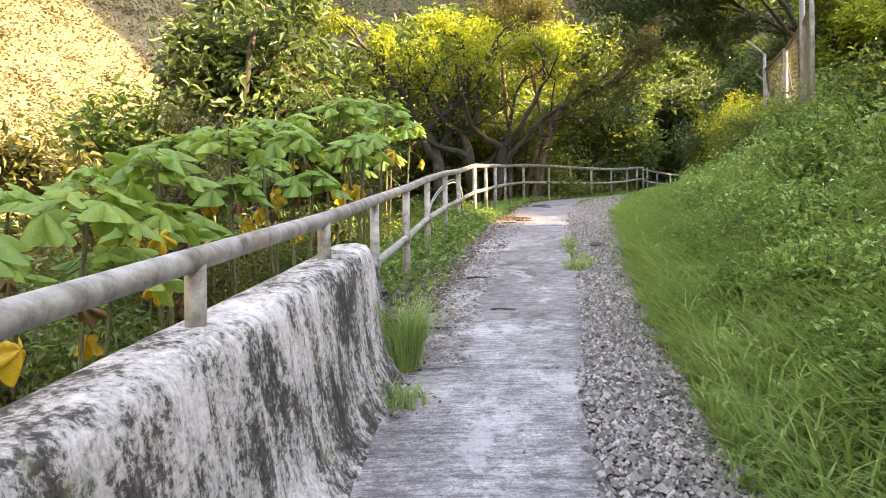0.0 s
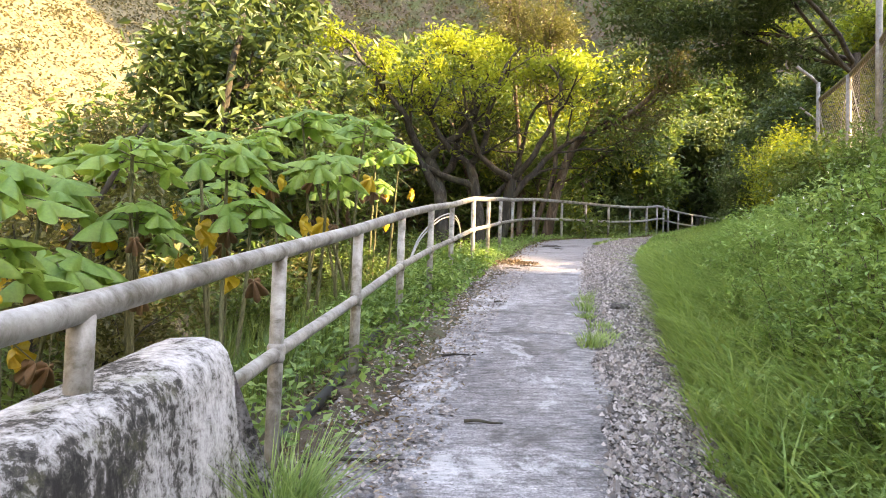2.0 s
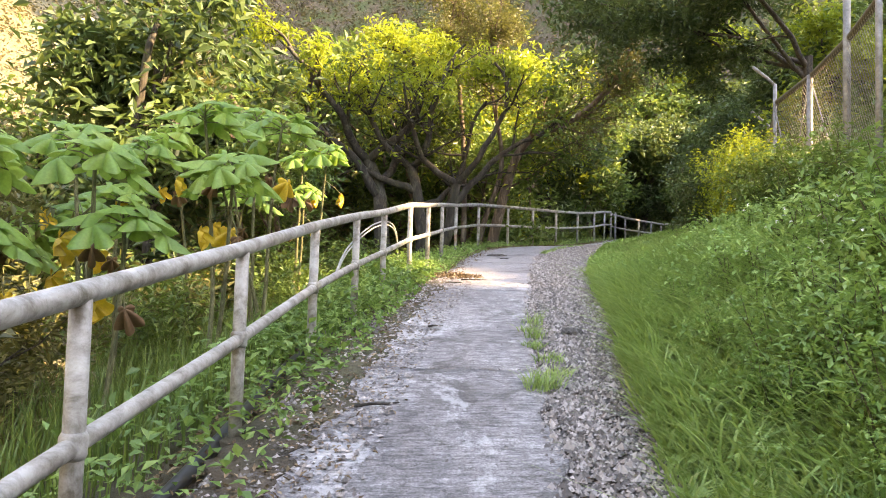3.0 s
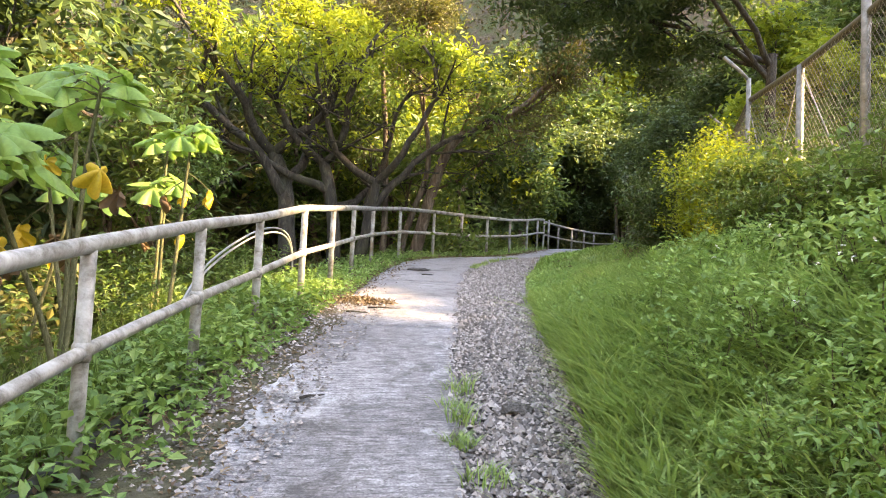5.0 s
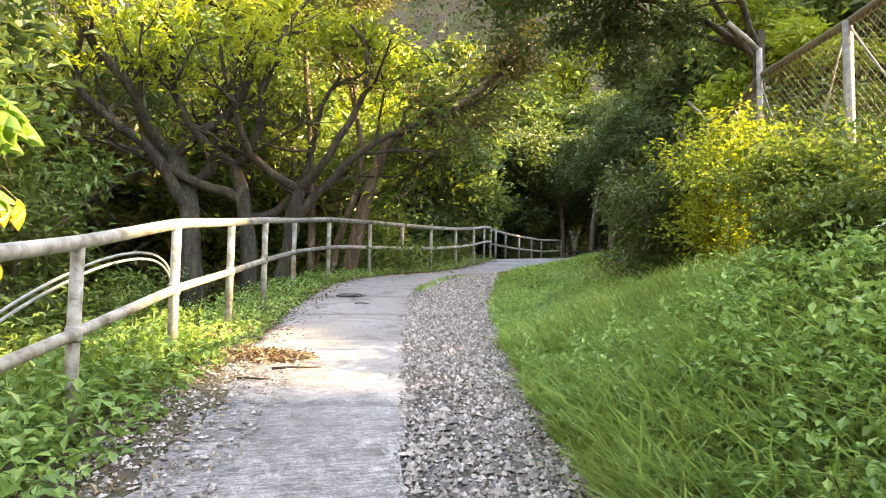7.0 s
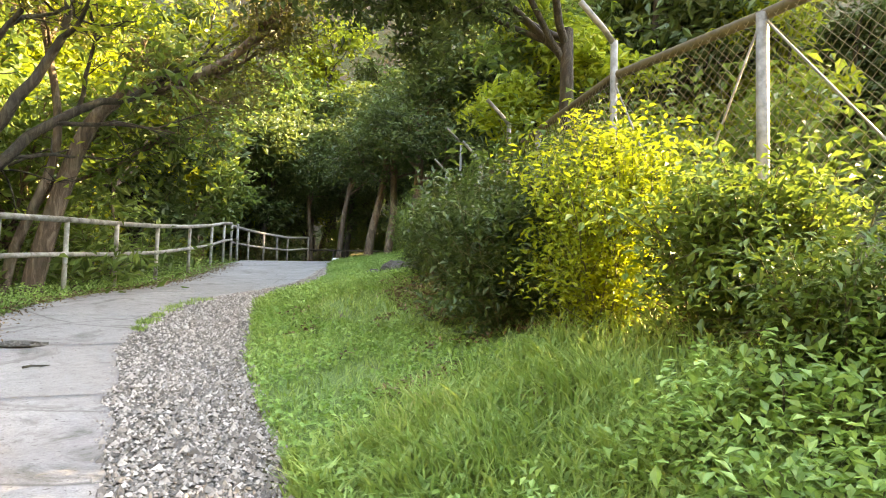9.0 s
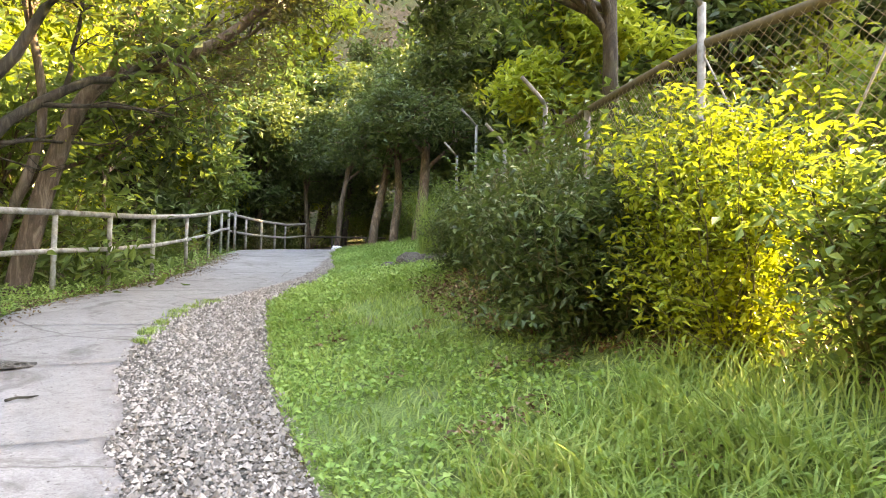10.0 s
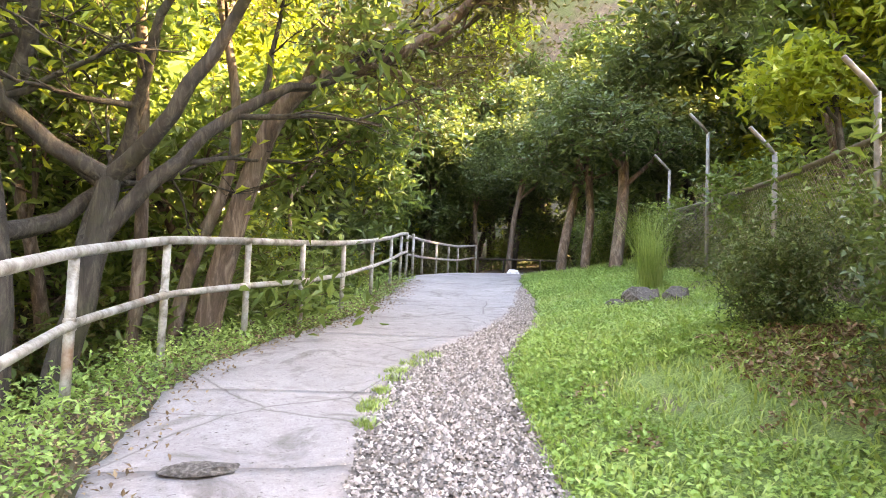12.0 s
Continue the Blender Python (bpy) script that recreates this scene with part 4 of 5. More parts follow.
# ---- big-leaved plants behind the handrail ----
def lobed_leaf(size, droop):
    """A broad leaf of five pointed lobes, cupped and drooping, with its stalk's end at the origin."""
    s = Soup()
    ang = np.linspace(-2.85, 2.85, 47)
    rad = 0.42 + 0.58 * np.abs(np.cos(ang * 2.5)) ** 1.4
    rad *= np.interp(np.abs(ang), [0, 1.2, 2.4, 2.75], [1.0, 0.92, 0.66, 0.42])
    rad += 0.03 * np.cos(ang * 17)
    rings = [0.0, 0.35, 0.7, 1.0]
    verts = [(0, 0, 0)]
    for f in rings[1:]:
        x, y = np.cos(ang) * rad * f * size, np.sin(ang) * rad * f * size
        z = -droop * size * (f**1.8) * (0.5 + 0.5 * np.cos(ang)) * 0.9 - 0.25 * size * f**2 * np.abs(np.sin(ang)) * droop + 0.06 * size * np.cos(ang * 2.5) * f
        verts += list(zip(x, y, z))
    n = len(ang)
    tris = [(0, 1 + k, 2 + k) for k in range(n - 1)]
    quads = [(1 + r * n + k, 1 + (r + 1) * n + k, 2 + (r + 1) * n + k, 2 + r * n + k) for r in range(2) for k in range(n - 1)]
    s.add(verts, tris, quads)
    return s


BIG = [lobed_leaf(a, b).mesh("leaf", LEAF_BIG) for a, b in ((0.26, 0.3), (0.22, 0.5), (0.19, 0.2), (0.24, 0.65))]
OLD = [lobed_leaf(0.16, 1.0).mesh("leaf", LEAF_YELLOW), lobed_leaf(0.11, 1.5).mesh("leaf", LEAF_DEAD)]


def big_leaf_plant(s_along, d, height, size=1.0, leaves=11, tops=2):
    root = thing("big_leaved_plant", "tall stalk plant with broad lobed drooping leaves, some yellowed", "plant", "big-leaved plants behind the handrail")
    root.location = place(s_along, d, -0.05)
    s = Soup()
    for top in range(tops):
        a = dice.uniform(0, 6.28)
        h = (height + 0.45) * (1 - 0.2 * top)
        p = limb(s, (0.04 * top, 0, 0), (math.cos(a) * 0.13 * (top + 0.4), math.sin(a) * 0.13 * (top + 0.4), 1), h, 0.028, 0.014, 0.07, 0.01, 9, 6)
        for n in range(leaves):
            old = n >= leaves - 2
            b = n * 2.4 + dice.uniform(-0.3, 0.3)
            f = p[-1] * (1 - n * 0.035) + p[-2] * n * 0.035 if not old else p[-2] - [0, 0, 0.12 + 0.06 * (n - leaves + 2)]
            reach = (0.14 + 0.018 * n) * size
            out = np.array([math.cos(b), math.sin(b), 0.75 - 0.11 * n if not old else -0.8])
            q = f + out * reach
            s.tube([f, (f + q) / 2 + [0, 0, 0.02], q], [0.007, 0.005, 0.004], 4, caps=False)
            me = BIG[n % 4] if not old else OLD[0 if n == leaves - 2 else 1]
            leaf = part("leaf", me, None, root, ("yellowed leaf" if n == leaves - 2 else "withered brown leaf") if old else "")
            leaf.matrix_basis = Matrix.LocRotScale(q, Euler((dice.normal() * 0.25, dice.uniform(0.0, 0.55) + (0.7 if old else 0), b)), (size * dice.uniform(0.75, 1.15),) * 3)
    part("stem", s, STEM, root)
    return root


for row in [(3.4, -1.75, 1.35, 1.0, 10, 1), (2.9, -2.6, 1.6, 1.05, 10, 1), (4.6, -2.0, 1.6, 1.1, 11, 2), (5.9, -2.0, 1.9, 1.1, 12, 2), (7.0, -2.9, 2.2, 1.1, 11, 2), (8.0, -1.55, 1.9, 1.0, 11, 2), (9.0, -2.2, 2.4, 1.05, 11, 2),
            (9.6, -1.35, 2.3, 1.0, 11, 2), (10.4, -1.15, 2.1, 1.0, 12, 2), (11.2, -1.6, 2.5, 1.0, 11, 2), (12.4, -1.3, 2.0, 0.9, 10, 1), (9.0, -3.6, 2.7, 1.15, 11, 2), (6.2, -4.0, 2.4, 1.1, 11, 2), (4.5, -4.0, 2.3, 1.1, 10, 2),
            (8.6, -2.9, 2.6, 1.1, 12, 2), (10.2, -2.7, 2.7, 1.1, 11, 2), (7.6, -3.8, 2.6, 1.1, 10, 2), (11.8, -2.6, 2.8, 1.0, 11, 2), (7.4, -2.0, 2.1, 1.0, 11, 2), (13.4, -1.9, 2.3, 0.9, 10, 2)]:
    big_leaf_plant(*row)

# ---- shrubs and weeds ----
def scatter(kind, spots, plan=False):
    first = True
    for s, d, size in spots:
        at = at_xy(s, d, -0.03) if plan else place(s, d, -0.03)
        if first:
            kind.location, kind.scale, first = at, (size,) * 3, False
        else:
            put_thing(kind, at, size=size)


weed = build_plant("weed_bush", shrub_meshes(0.85, 0.55, 2300, 0.068, 14), STEM, LEAF_FERN, "knee-high green weeds with small leaves on the grassy bank", "shrub", ("stem", "foliage"), "weeds on the bank")
weed_b = build_plant("weed_bush", shrub_meshes(0.95, 0.6, 2500, 0.072, 12), STEM, LEAF_WEED, "tangled dark green weed bush on the bank", "shrub", ("stem", "foliage"), "weeds on the bank")
scatter(weed, [(2.4, 3.35, 0.85), (3.2, 3.1, 0.75), (4.2, 3.35, 0.95), (5.1, 3.2, 0.8), (6.0, 3.6, 1.0), (6.6, 3.3, 0.8), (7.5, 3.5, 0.9), (8.3, 3.35, 0.75), (9.0, 3.6, 0.85), (3.8, 2.95, 0.55), (5.8, 3.05, 0.55), (6.9, 3.55, 0.85), (7.6, 4.2, 1.15), (8.4, 3.8, 0.9), (9.2, 4.3, 1.1), (4.6, 4.4, 1.25), (3.0, 4.3, 1.1), (10.0, 4.6, 1.1), (1.6, 4.0, 1.0), (6.6, 4.8, 1.2), (11.0, 4.3, 0.75)])
scatter(weed_b, [(4.0, 2.9, 0.5), (5.4, 2.95, 0.6), (6.8, 2.95, 0.6), (8.0, 3.05, 0.6), (9.3, 3.15, 0.6), (6.2, 3.2, 0.75), (7.3, 3.15, 0.7), (2.8, 2.85, 0.5), (3.7, 4.0, 0.95), (5.6, 4.5, 1.1), (7.2, 4.9, 1.2), (8.8, 4.9, 1.25), (2.2, 4.9, 1.2), (10.6, 5.1, 1.1), (4.8, 3.95, 0.8), (9.7, 3.7, 0.65), (0.5, 4.3, 1.2), (-1.5, 4.3, 1.2), (8.0, 4.4, 1.0), (11.6, 4.8, 0.8)])

lush = build_plant("lush_weed", shrub_meshes(0.6, 0.55, 2200, 0.075, 16, 0.6), STEM, LEAF_FERN, "bright green broad-leaved weed on the bank", "shrub", ("stem", "foliage"), "lush weeds")
scatter(lush, [(10.9, 3.4, 0.75), (11.5, 3.8, 0.8), (10.6, 3.8, 0.85), (12.0, 4.2, 0.8), (11.2, 4.3, 0.95), (10.0, 3.6, 0.8), (10.6, 4.5, 1.0)])
tangle = build_plant("tangled_bush", shrub_meshes(1.25, 0.6, 3500, 0.075, 14), STEM, LEAF_MID, "tangled green bush growing against the fence", "shrub", ("stem", "foliage"), "bushes by the fence")
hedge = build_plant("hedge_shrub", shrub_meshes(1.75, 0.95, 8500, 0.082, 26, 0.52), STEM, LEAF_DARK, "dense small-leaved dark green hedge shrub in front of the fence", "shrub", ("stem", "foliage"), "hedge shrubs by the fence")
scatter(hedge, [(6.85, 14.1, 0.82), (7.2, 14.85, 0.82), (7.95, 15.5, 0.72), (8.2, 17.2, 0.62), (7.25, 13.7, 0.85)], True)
scatter(tangle, [(6.6, 12.1, 0.98), (6.2, 11.2, 0.75), (6.75, 11.75, 0.9), (6.6, 10.6, 0.9), (6.3, 9.6, 0.95)], True)
# the hedge's sunlit end: yellow light partly painted as lime leaf colour
sunny = build_plant("sunlit_shrub", shrub_meshes(1.9, 0.5, 6200, 0.07, 18, 0.5), STEM, LEAF_SUNNY_LIME, "lime-leaved shrub in a gap of sun, its glow partly put into the leaf colour", "shrub", ("stem", "foliage"))
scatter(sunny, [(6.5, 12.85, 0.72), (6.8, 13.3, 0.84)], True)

bush = build_plant("slope_bush", shrub_meshes(1.7, 1.2, 3200, 0.115, 14), STEM, LEAF_MID, "leafy green bush on the slope under the path", "shrub", ("stem", "foliage"), "bushes on the slope")
bush_b = build_plant("slope_bush", shrub_meshes(2.0, 1.3, 3000, 0.13, 14), STEM, LEAF_OLIVE, "dry olive bush on the slope under the path", "shrub", ("stem", "foliage"), "bushes on the slope")
scatter(bush, [(15.2, 7.2, 1.2), (16.8, 7.4, 1.3), (18.4, 7.2, 1.2), (20.2, 7.0, 1.2), (22.5, 6.9, 1.1), (24.5, 6.8, 1.1), (26.5, 6.9, 1.1)] + [(6.5, -3.2, 0.9), (8.8, -4.6, 1.2), (11.5, -3.2, 1.0), (13.5, -2.2, 0.75), (15.5, -2.6, 0.9), (17.0, -1.7, 0.7), (14.5, -5.0, 1.3), (5.0, -6.0, 1.3), (2.0, -4.5, 1.2), (8.0, -8.0, 1.6), (18.5, -5.0, 1.2), (23.0, -2.0, 0.8), (27.0, -1.7, 0.8), (30.0, -1.6, 0.9), (34.0, -2.0, 1.0), (11.0, -9.0, 1.8), (36, 5.5, 1.0), (39.5, 4.6, 1.0), (28.5, 6.3, 0.9), (32, 6.2, 0.8), (45.5, -2, 1.4), (46.5, 0.5, 1.3), (46.5, 2.8, 1.4), (45.0, 5.5, 1.5), (49, -3.5, 1.6), (50, 2, 1.7), (43.0, 7.5, 1.4), (41.0, -3.5, 1.3)])
scatter(bush_b, [(7.5, -5.8, 1.4), (10.2, -6.0, 1.5), (13.0, -7.0, 1.6), (12.8, -3.6, 1.0), (16.3, -4.2, 1.1), (4.0, -8.5, 1.6), (19.6, -2.6, 0.7), (22.0, -3.0, 0.8), (25.2, -3.6, 0.9), (29.0, -3.8, 1.0), (6.0, -11, 2.0), (14, -11, 2.0), (0.5, -6.5, 1.5), (41, -1.5, 0.9), (45, 4.5, 1.2), (42, 8.5, 1.3), (9.5, -13, 2.2)])

# ---- grass and herbs ----
def strewn(count, s0, s1, near, far, power=1.0):
    s = dice.uniform(s0, s1, count)
    u = dice.uniform(0, 1, count) ** power
    a = np.array([near(v) for v in s])
    d = a + u * (far - a)
    return s, d


def herb(name, material, label, at, size, width=0.6, up=0.75):
    s = Soup()
    s.leaves(at, size, width, up, -0.1)
    tagged(part(name, s, material, smooth=False), label, "groundcover", kind="stuff")


def ragged(v):
    """The grass's uneven edge on the gravel."""
    return gravel_right(v) + 0.02 - 0.16 * abs(noise.noise(Vector((v * 1.9, 3.0, 0)))) - 0.10 * abs(noise.noise(Vector((v * 6.0, 1.0, 0))))


def tufty(s, d, seed):
    """Where grass stands thick and tall: uneven from tuft to tuft."""
    return np.array([noise.noise(Vector((a * 3.1, b * 3.1, seed))) + 0.6 * noise.noise(Vector((a * 8.0, b * 8.0, seed))) for a, b in zip(s, d)])


soup = Soup()
gs, gd = strewn(34000, 0.5, 13.8, ragged, 4.1, 1.2)
k = tufty(gs, gd, 2)
gs, gd, k = gs[k > -0.45], gd[k > -0.45], k[k > -0.45]
soup.blades(on_ground(gs, gd), np.interp(gd, [2.2, 2.7, 4], [0.15, 0.27, 0.36]) * (1 + 0.8 * k) * np.interp(gs, [9.5, 11.5], [1.0, 0.55]), 1.6, 0.015)
gs, gd = strewn(9000, 1.0, 11.5, lambda v: gravel_right(v) + 0.12, 4.3, 1.0)
soup.blades(on_ground(gs, gd), 0.42, 2.3, 0.012)
gs, gd = strewn(34000, 13.0, 33, ragged, 6.2, 1.1)
k = tufty(gs, gd, 3)
gs, gd, k = gs[k > -0.3], gd[k > -0.3], k[k > -0.3]
soup.blades(on_ground(gs, gd), 0.10 * (1 + 0.8 * k), 1.2, 0.011)
gs, gd = strewn(3500, 10.5, 14.0, lambda v: 3.1, 4.6, 1.0)
soup.blades(on_ground(gs, gd), 0.26, 0.9, 0.009)
tagged(part("grass", soup, GRASS, smooth=False), "long fresh green grass on the bank and lawn beside the gravel", "grass", kind="stuff")

hs, hd = strewn(62000, 11, 31, ragged, 6.0, 1.05)
patchy = np.array([noise.noise(Vector((a * 0.9, b * 0.9, 7))) for a, b in zip(hs, hd)]) > np.interp(hd, [3.6, 4.4], [-0.3, 0.15]) * (hs < 20) - 0.3 * (hs >= 20)
herb("clover", LEAF_LAWN, "low green clover and herbs between the grass", on_ground(hs[patchy], hd[patchy], 0.05) + dice.normal(size=(patchy.sum(), 3)) * [0, 0, 0.025], 0.042, 0.8, 0.8)
hs, hd = strewn(90000, 0.5, 12.5, lambda v: gravel_right(v) + 0.2, 4.8, 0.8)
k = tufty(hs, hd, 5)
hs, hd, k = hs[k > -0.1], hd[k > -0.1], k[k > -0.1]
herb("bank_herbs", LEAF_FERN, "fresh small-leaved herbs growing through the bank's grass", on_ground(hs, hd) + np.stack([0 * k, 0 * k, dice.uniform(0.1, 0.55, len(k)) * np.minimum(0.4 + k, 1.1) * np.interp(hd, [2.4, 3.2], [0.45, 1.0])], 1), 0.05, 0.6, 0.85)
hs, hd = strewn(15000, 5.2, 13.5, lambda v: -0.75, 0.38, 0.9)
ok = dice.uniform(0, 1, len(hs)) < np.interp(hs, [5, 8, 9.5, 13.5], [0.1, 0.45, 1, 1]) * np.interp(hd, [-0.2, 0.4], [1.0, 0.35])
hs, hd = hs[ok], hd[ok]
lift = dice.uniform(0, 1, len(hs)) ** 1.2 * np.interp(hd, [-0.7, 0.0, 0.4], [0.5, 0.42, 0.12]) * (0.7 + 0.9 * np.array([abs(noise.noise(Vector((a * 1.9, b * 2.5, 9)))) for a, b in zip(hs, hd)]))
herb("verge_weeds", LEAF_WEED, "ferny green weeds along the handrail's foot", on_ground(hs, hd) + np.stack([0 * lift, 0 * lift, lift], 1), 0.075)
hs, hd = strewn(16000, 13.5, 31, lambda v: -0.6, 0.42, 1.0)
ok = dice.uniform(0, 1, len(hs)) < np.interp(hs, [13, 20, 24, 31], [1, 1, 0.5, 0.3])
hs, hd = hs[ok], hd[ok]
lift = dice.uniform(0, 1, len(hs)) ** 1.4 * np.interp(hd, [-0.6, 0.42], [0.34, 0.10])
herb("verge_weeds", LEAF_FERN, "ferny green weeds on the verge under the rail", on_ground(hs, hd) + np.stack([0 * lift, 0 * lift, lift], 1), 0.055)


def tuft(s_along, d, count, height, lean, radius, label):
    p = place(s_along, d)
    a, r = dice.uniform(0, 6.28, count), radius * dice.uniform(0, 1, count) ** 0.6
    s = Soup()
    s.blades(np.stack([np.cos(a) * r, np.sin(a) * r, 0 * a - 0.02], 1), height, lean, 0.007)
    ob = part("grass_tuft", s, GRASS, smooth=False)
    ob.location = p + Vector((0, 0, 0.01))
    return tagged(ob, label, "grass")


tuft(4.35, 0.42, 420, 0.55, 0.6, 0.09, "tall clump of long grass at the end of the concrete wall")
tuft(3.75, 0.5, 120, 0.2, 0.8, 0.16, "low weeds at the foot of the concrete wall")
for a, b in [(7.7, 1.8), (8.1, 1.78), (8.5, 1.8), (8.9, 1.78), (9.3, 1.76), (9.6, 1.74), (9.9, 1.74)]:
    tuft(a + dice.normal() * 0.06, b + dice.normal() * 0.04, int(dice.integers(50, 170)), dice.uniform(0.10, 0.22), 1.0, dice.uniform(0.09, 0.16), "small grass tuft between concrete and gravel")
for a in np.arange(17.9, 21.0, 0.35):
    tuft(a + dice.normal() * 0.08, lane_right(a) + 0.04 + dice.normal() * 0.03, int(dice.integers(50, 170)), 0.09, 0.9, dice.uniform(0.07, 0.13), "low grass tuft at the concrete's edge")

# white flowers on the bank weeds
fl = Soup()
fs, fd = dice.uniform(3, 11, 70), dice.uniform(3.2, 5.0, 70)
fp = on_ground(fs, fd) + np.stack([0 * fs, 0 * fs, dice.uniform(0.55, 1.0, 70)], 1)
for k in range(5):
    fl.leaves(fp, 0.02, 0.7, 0.8, -0.1)
tagged(part("white_flowers", fl, PETAL, smooth=False), "tiny white flowers strewn over the weeds", "flowers", kind="stuff")

# ---- leaf litter, gravel stones ----
ls, ld = dice.uniform(3.5, 30, 16000), dice.uniform(-0.25, 0.85, 16000)
ok = dice.uniform(0, 1, 16000) < np.interp(ld, [-0.25, 0.4, 0.75], [1, 0.8, 0.08])
s = Soup()
s.leaves(on_ground(ls[ok], ld[ok], 0.055), 0.04, 0.5, 0.85, 0.0)
tagged(part("leaf_litter", s, LITTER, smooth=False), "dry brown leaf litter at the path's edge", "leaf litter", kind="stuff")
ls, ld = strewn(5500, 12.5, 20, lambda v: 4.5, 5.8, 0.8)
s = Soup()
s.leaves(on_ground(ls, ld, 0.06), 0.06, 0.5, 0.9, 0.0)
ls, ld = strewn(9000, 12.5, 19, lambda v: 3.2, 5.0, 0.9)
k = tufty(ls * 0.6, ld * 0.6, 12)
s.leaves(on_ground(ls[k > 0.42], ld[k > 0.42], 0.07), 0.045, 0.6, 0.9, 0.0)
tagged(part("leaf_litter", s, LITTER, smooth=False), "dry leaves under the hedge shrubs", "leaf litter", kind="stuff")


def stones(count, s0, s1, size, spill=0.0):
    s = dice.uniform(s0, s1, count)
    l = np.array([lane_right(v) for v in s]) - 0.05 - spill * dice.uniform(0, 1, count) ** 2
    r = np.array([gravel_right(v) for v in s]) + 0.03
    d = l + (r - l) * dice.uniform(0, 1, count) ** 0.92
    at = on_ground(s, d, 0.0)
    at[:, 2] = np.interp(s + START, way_s, way_line[:, 2]) - TOP + np.interp(d, [0, 2.4, 3.0], [0.0, 0.03, 0.06]) + 0.018 + dice.uniform(-0.006, 0.012, count)
    unit = np.array([(1, 0, 0), (0, 1, 0), (-1, 0, 0), (0, -1, 0), (0.1, 0.1, 1), (-0.7, 0.75, -0.1)], float)
    tri = np.array([(0, 1, 4), (1, 5, 4), (5, 2, 4), (2, 3, 4), (3, 0, 4)])
    a = dice.uniform(0, 6.28, count)
    rot = np.stack([np.stack([np.cos(a), -np.sin(a), 0 * a], 1), np.stack([np.sin(a), np.cos(a), 0 * a], 1), np.stack([0 * a, 0 * a, 1 + 0 * a], 1)], 1)
    v = unit[None] * dice.uniform(0.6, 1.4, (count, 6, 1)) * (size * dice.uniform(0.55, 1.5, (count, 1, 1))) * [1, 0.8, 0.85]
    v = np.einsum("nij,nkj->nki", rot, v) + dice.normal(size=v.shape) * size * 0.12 + at[:, None]
    return v, tri, count


s = Soup()
for args in ((28000, -1, 13, 0.014), (44000, 13, 29, 0.0135), (2600, 1, 24, 0.026), (2200, 0, 24, 0.013, 1.1)):
    v, tri, n = stones(*args)
    s.add(v, (tri[None] + np.arange(n)[:, None, None] * 6).reshape(-1, 3))
a, b = dice.uniform(4.4, 13.4, 5200), dice.uniform(0, 1, 5200)
b = np.array([lane_left(v) for v in a]) - 0.2 + 0.75 * b**1.6
v = on_ground(a, b, 0.05)[:, None] + np.array([(1, 0, 0), (0, 1, 0), (-1, 0, 0), (0, -1, 0), (0.1, 0.1, 0.8), (-0.7, 0.75, -0.1)])[None] * dice.uniform(0.5, 1.5, (5200, 6, 1)) * 0.011 * dice.uniform(0.5, 1.7, (5200, 1, 1))
s.add(v, (tri[None] + np.arange(5200)[:, None, None] * 6).reshape(-1, 3))
tagged(part("gravel", s, STONE, smooth=False), "loose grey crushed stone gravel", "gravel", kind="stuff")

# heap of bark and leaves on the path
a, r = dice.uniform(0, 6.28, 900), dice.uniform(0, 1, 900) ** 0.7
hp = on_ground(13.1 + np.cos(a) * r * 0.22, 0.62 + np.sin(a) * r * 0.42) + np.stack([0 * r, 0 * r, 0.045 + (1 - r) * dice.uniform(0, 0.06, 900)], 1)
s = Soup()
s.leaves(hp, 0.05, 0.45, 0.6, 0.0)
tagged(part("debris_heap", s, LITTER, smooth=False), "flat heap of bark and dead leaves on the concrete", "debris", kind="stuff")

# rough mortar lump on the slab and a rag at the path's end
def lump(name, s_along, d, rx, ry, h, material, label, category):
    bm = bmesh.new()
    bmesh.ops.create_icosphere(bm, subdivisions=3, radius=1)
    for v in bm.verts:
        k = 1 + 0.35 * noise.noise(v.co * 2.2 + Vector((s_along, 0, 0)))
        v.co = Vector((v.co.x * rx * k, v.co.y * ry * k, max(v.co.z, -0.2) * h * (1 + 0.5 * noise.noise(v.co * 5))))
    me = bpy.data.meshes.new(name)
    bm.to_mesh(me)
    bm.free()
    me.materials.append(material)
    ob = new(name, me)
    ob.location = place(s_along, d, 0.035)
    return tagged(ob, label, category)


def rock(x, y, size, label):
    ob = lump("rock", 0.0, 0.0, size, size * 0.75, size * 0.6, BED, label, "rock")
    ob.location = at_xy(x, y, 0.02)
    return tagged(ob, group="rocks by the fence")


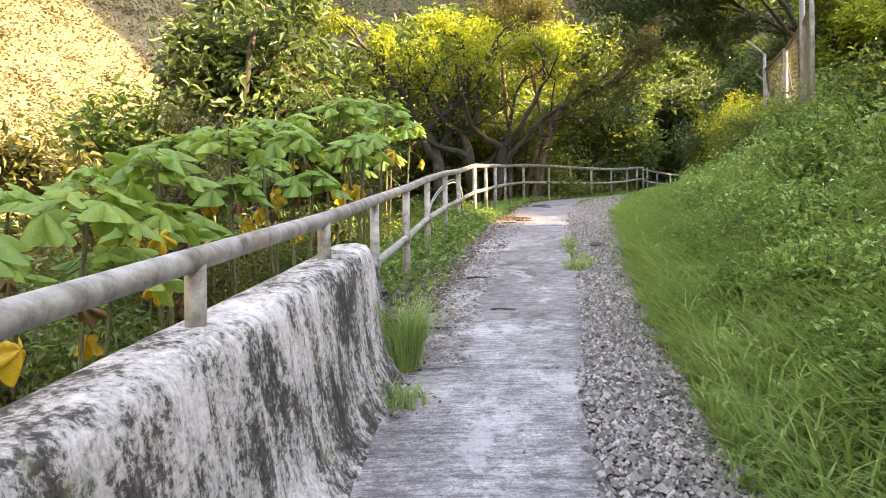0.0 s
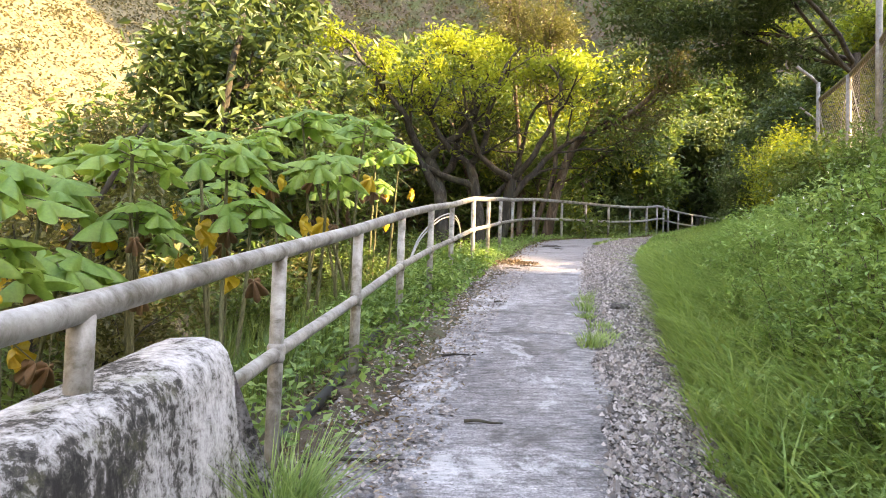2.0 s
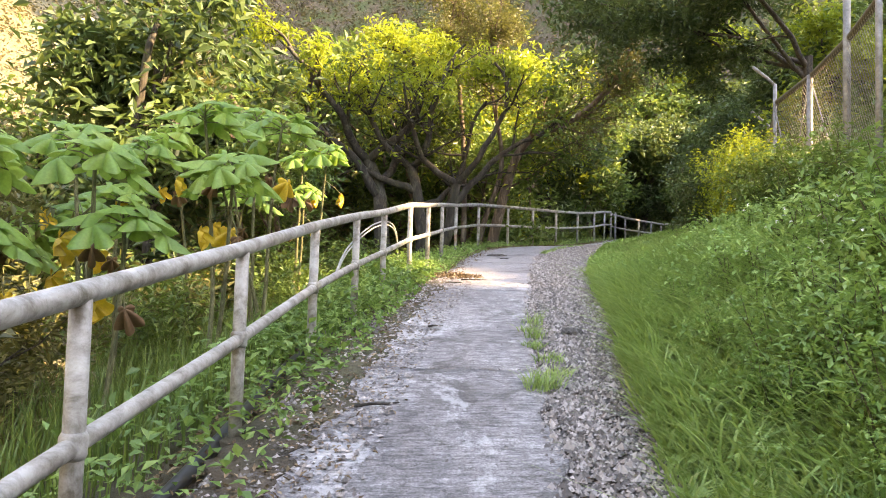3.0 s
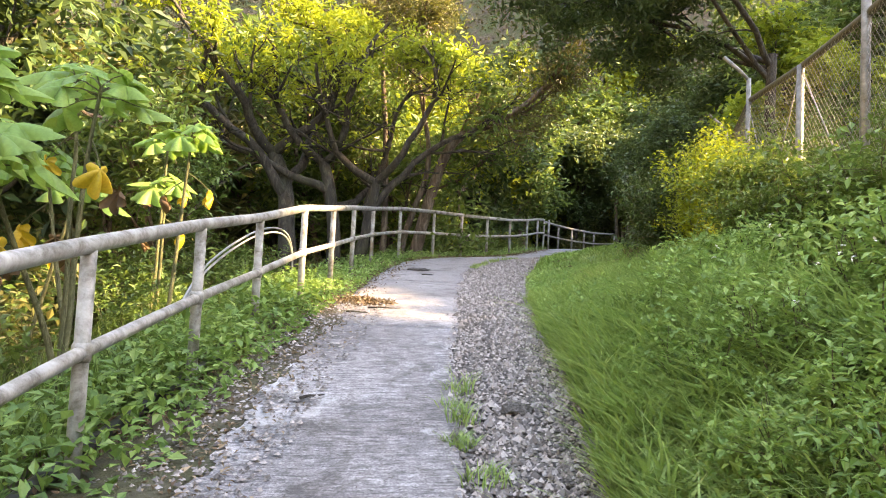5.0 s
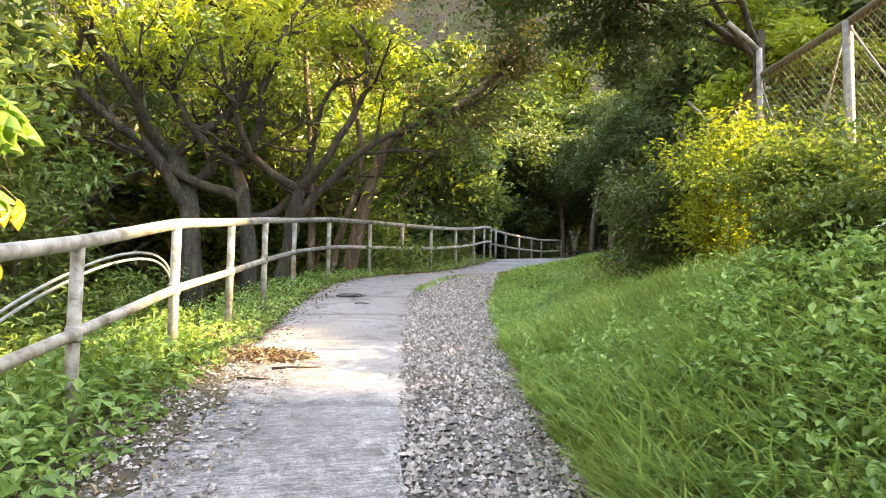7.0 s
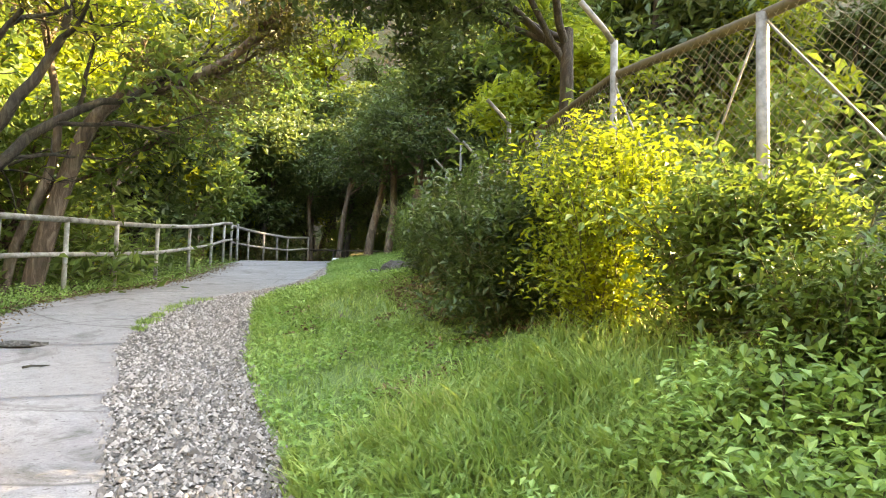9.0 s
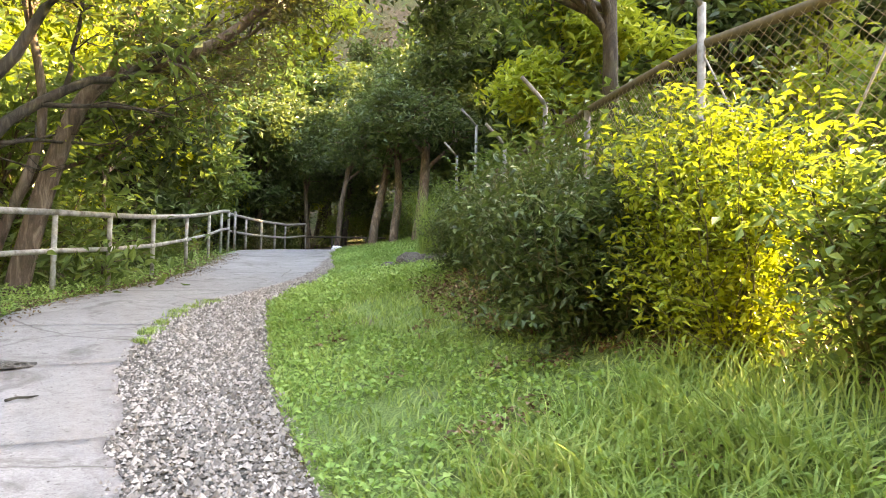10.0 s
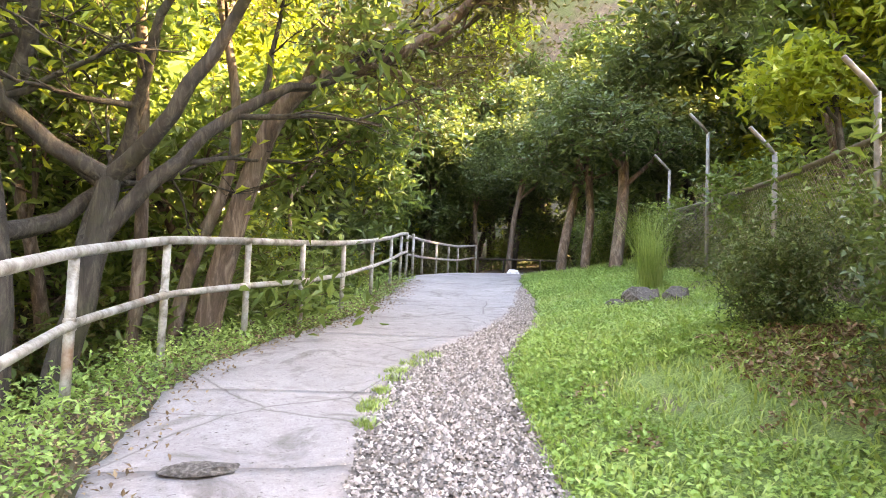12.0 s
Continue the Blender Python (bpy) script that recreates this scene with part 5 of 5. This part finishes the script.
for x, y, size in ((9.7, 20.7, 0.28), (10.1, 20.5, 0.22), (10.0, 21.1, 0.32), (9.4, 20.9, 0.17), (10.5, 20.9, 0.2)):
    rock(x, y, size, "grey mossy rock lying at the lawn's edge")
reed = tuft(24.0, 4.6, 320, 1.5, 0.45, 0.22, "tall clump of reeds with arching blades by the fence")
reed.location = at_xy(11.0, 22.1, 0.0)
reed.name = "reed_clump"
lump("flat_stone", 9.5, 2.1, 0.10, 0.075, 0.05, BED, "flat grey stone lying in the gravel", "stone")
lump("mortar_lump", 17.15, 0.98, 0.20, 0.11, 0.04, BED, "flat lump of mossy mortar stuck on the concrete", "mortar")
lump("plastic_rag", 38.2, 2.1, 0.22, 0.16, 0.13, RAG, "crumpled white plastic sheet at the path's end", "rag")

# tall grass and thin stalks on the slope behind the rail
gs, gd = dice.uniform(2.5, 15, 6500), -0.3 - 3.0 * dice.uniform(0, 1, 6500) ** 1.1
soup = Soup()
soup.blades(on_ground(gs, gd), np.interp(gd, [-3, -0.3], [1.0, 0.4]), 0.35, 0.011)
tagged(part("slope_grass", soup, LEAF_MID, smooth=False), "tall thin grass on the slope behind the handrail", "grass", kind="stuff")

# ---- woods on the added hill behind the fence, low or absent in its sun gully ----
hs, hd = dice.uniform(-12, 36, 5200), dice.uniform(13, 46, 5200)
c = on_ground(hs, hd)
v = c[:, 1] + 0.225 * c[:, 0]
c, v = c[(v < 12.2) | (v > 15.4) | (c[:, 0] < 33)], v[(v < 12.2) | (v > 15.4) | (c[:, 0] < 33)]
sun_gully = ((v > 11.0) & (v < 16.6))[:, None]
at = np.repeat(c + np.where(sun_gully, [[0, 0, 0.1]], [[0, 0, 0.6]]), 22, 0) + dice.normal(size=(len(c) * 22, 3)) * np.repeat(np.where(sun_gully, [[0.6, 0.6, 0.12]], [[0.55, 0.55, 0.5]]), 22, 0)
s = Soup()
s.leaves(at, 0.30, 0.55, 0.6, 0.1)
tagged(part("hill_woods", s, LEAF_DARK, smooth=False), "dense dark undergrowth covering the hill behind the fence", "woods", kind="stuff")

# ---- woods on the far hillside ----
hx, hy = dice.uniform(-150, 60, 30000), dice.uniform(30, 200, 30000)
hz = ground_z(hx, hy)
hs, hd, _ = beside(hx, hy)
ok = (hd < -32) | (hs > 72)
c = np.stack([hx, hy, hz], 1)[ok]
at = np.repeat(c, 14, 0) + dice.normal(size=(len(c) * 14, 3)) * [1.1, 1.1, 0.6] + [0, 0, 0.6]
s = Soup()
s.leaves(at, 0.45, 0.85, 0.6, 0.0)
tagged(part("far_woods", s, CANOPY, smooth=False), "dense woods covering the far hillside across the valley", "woods", kind="stuff")
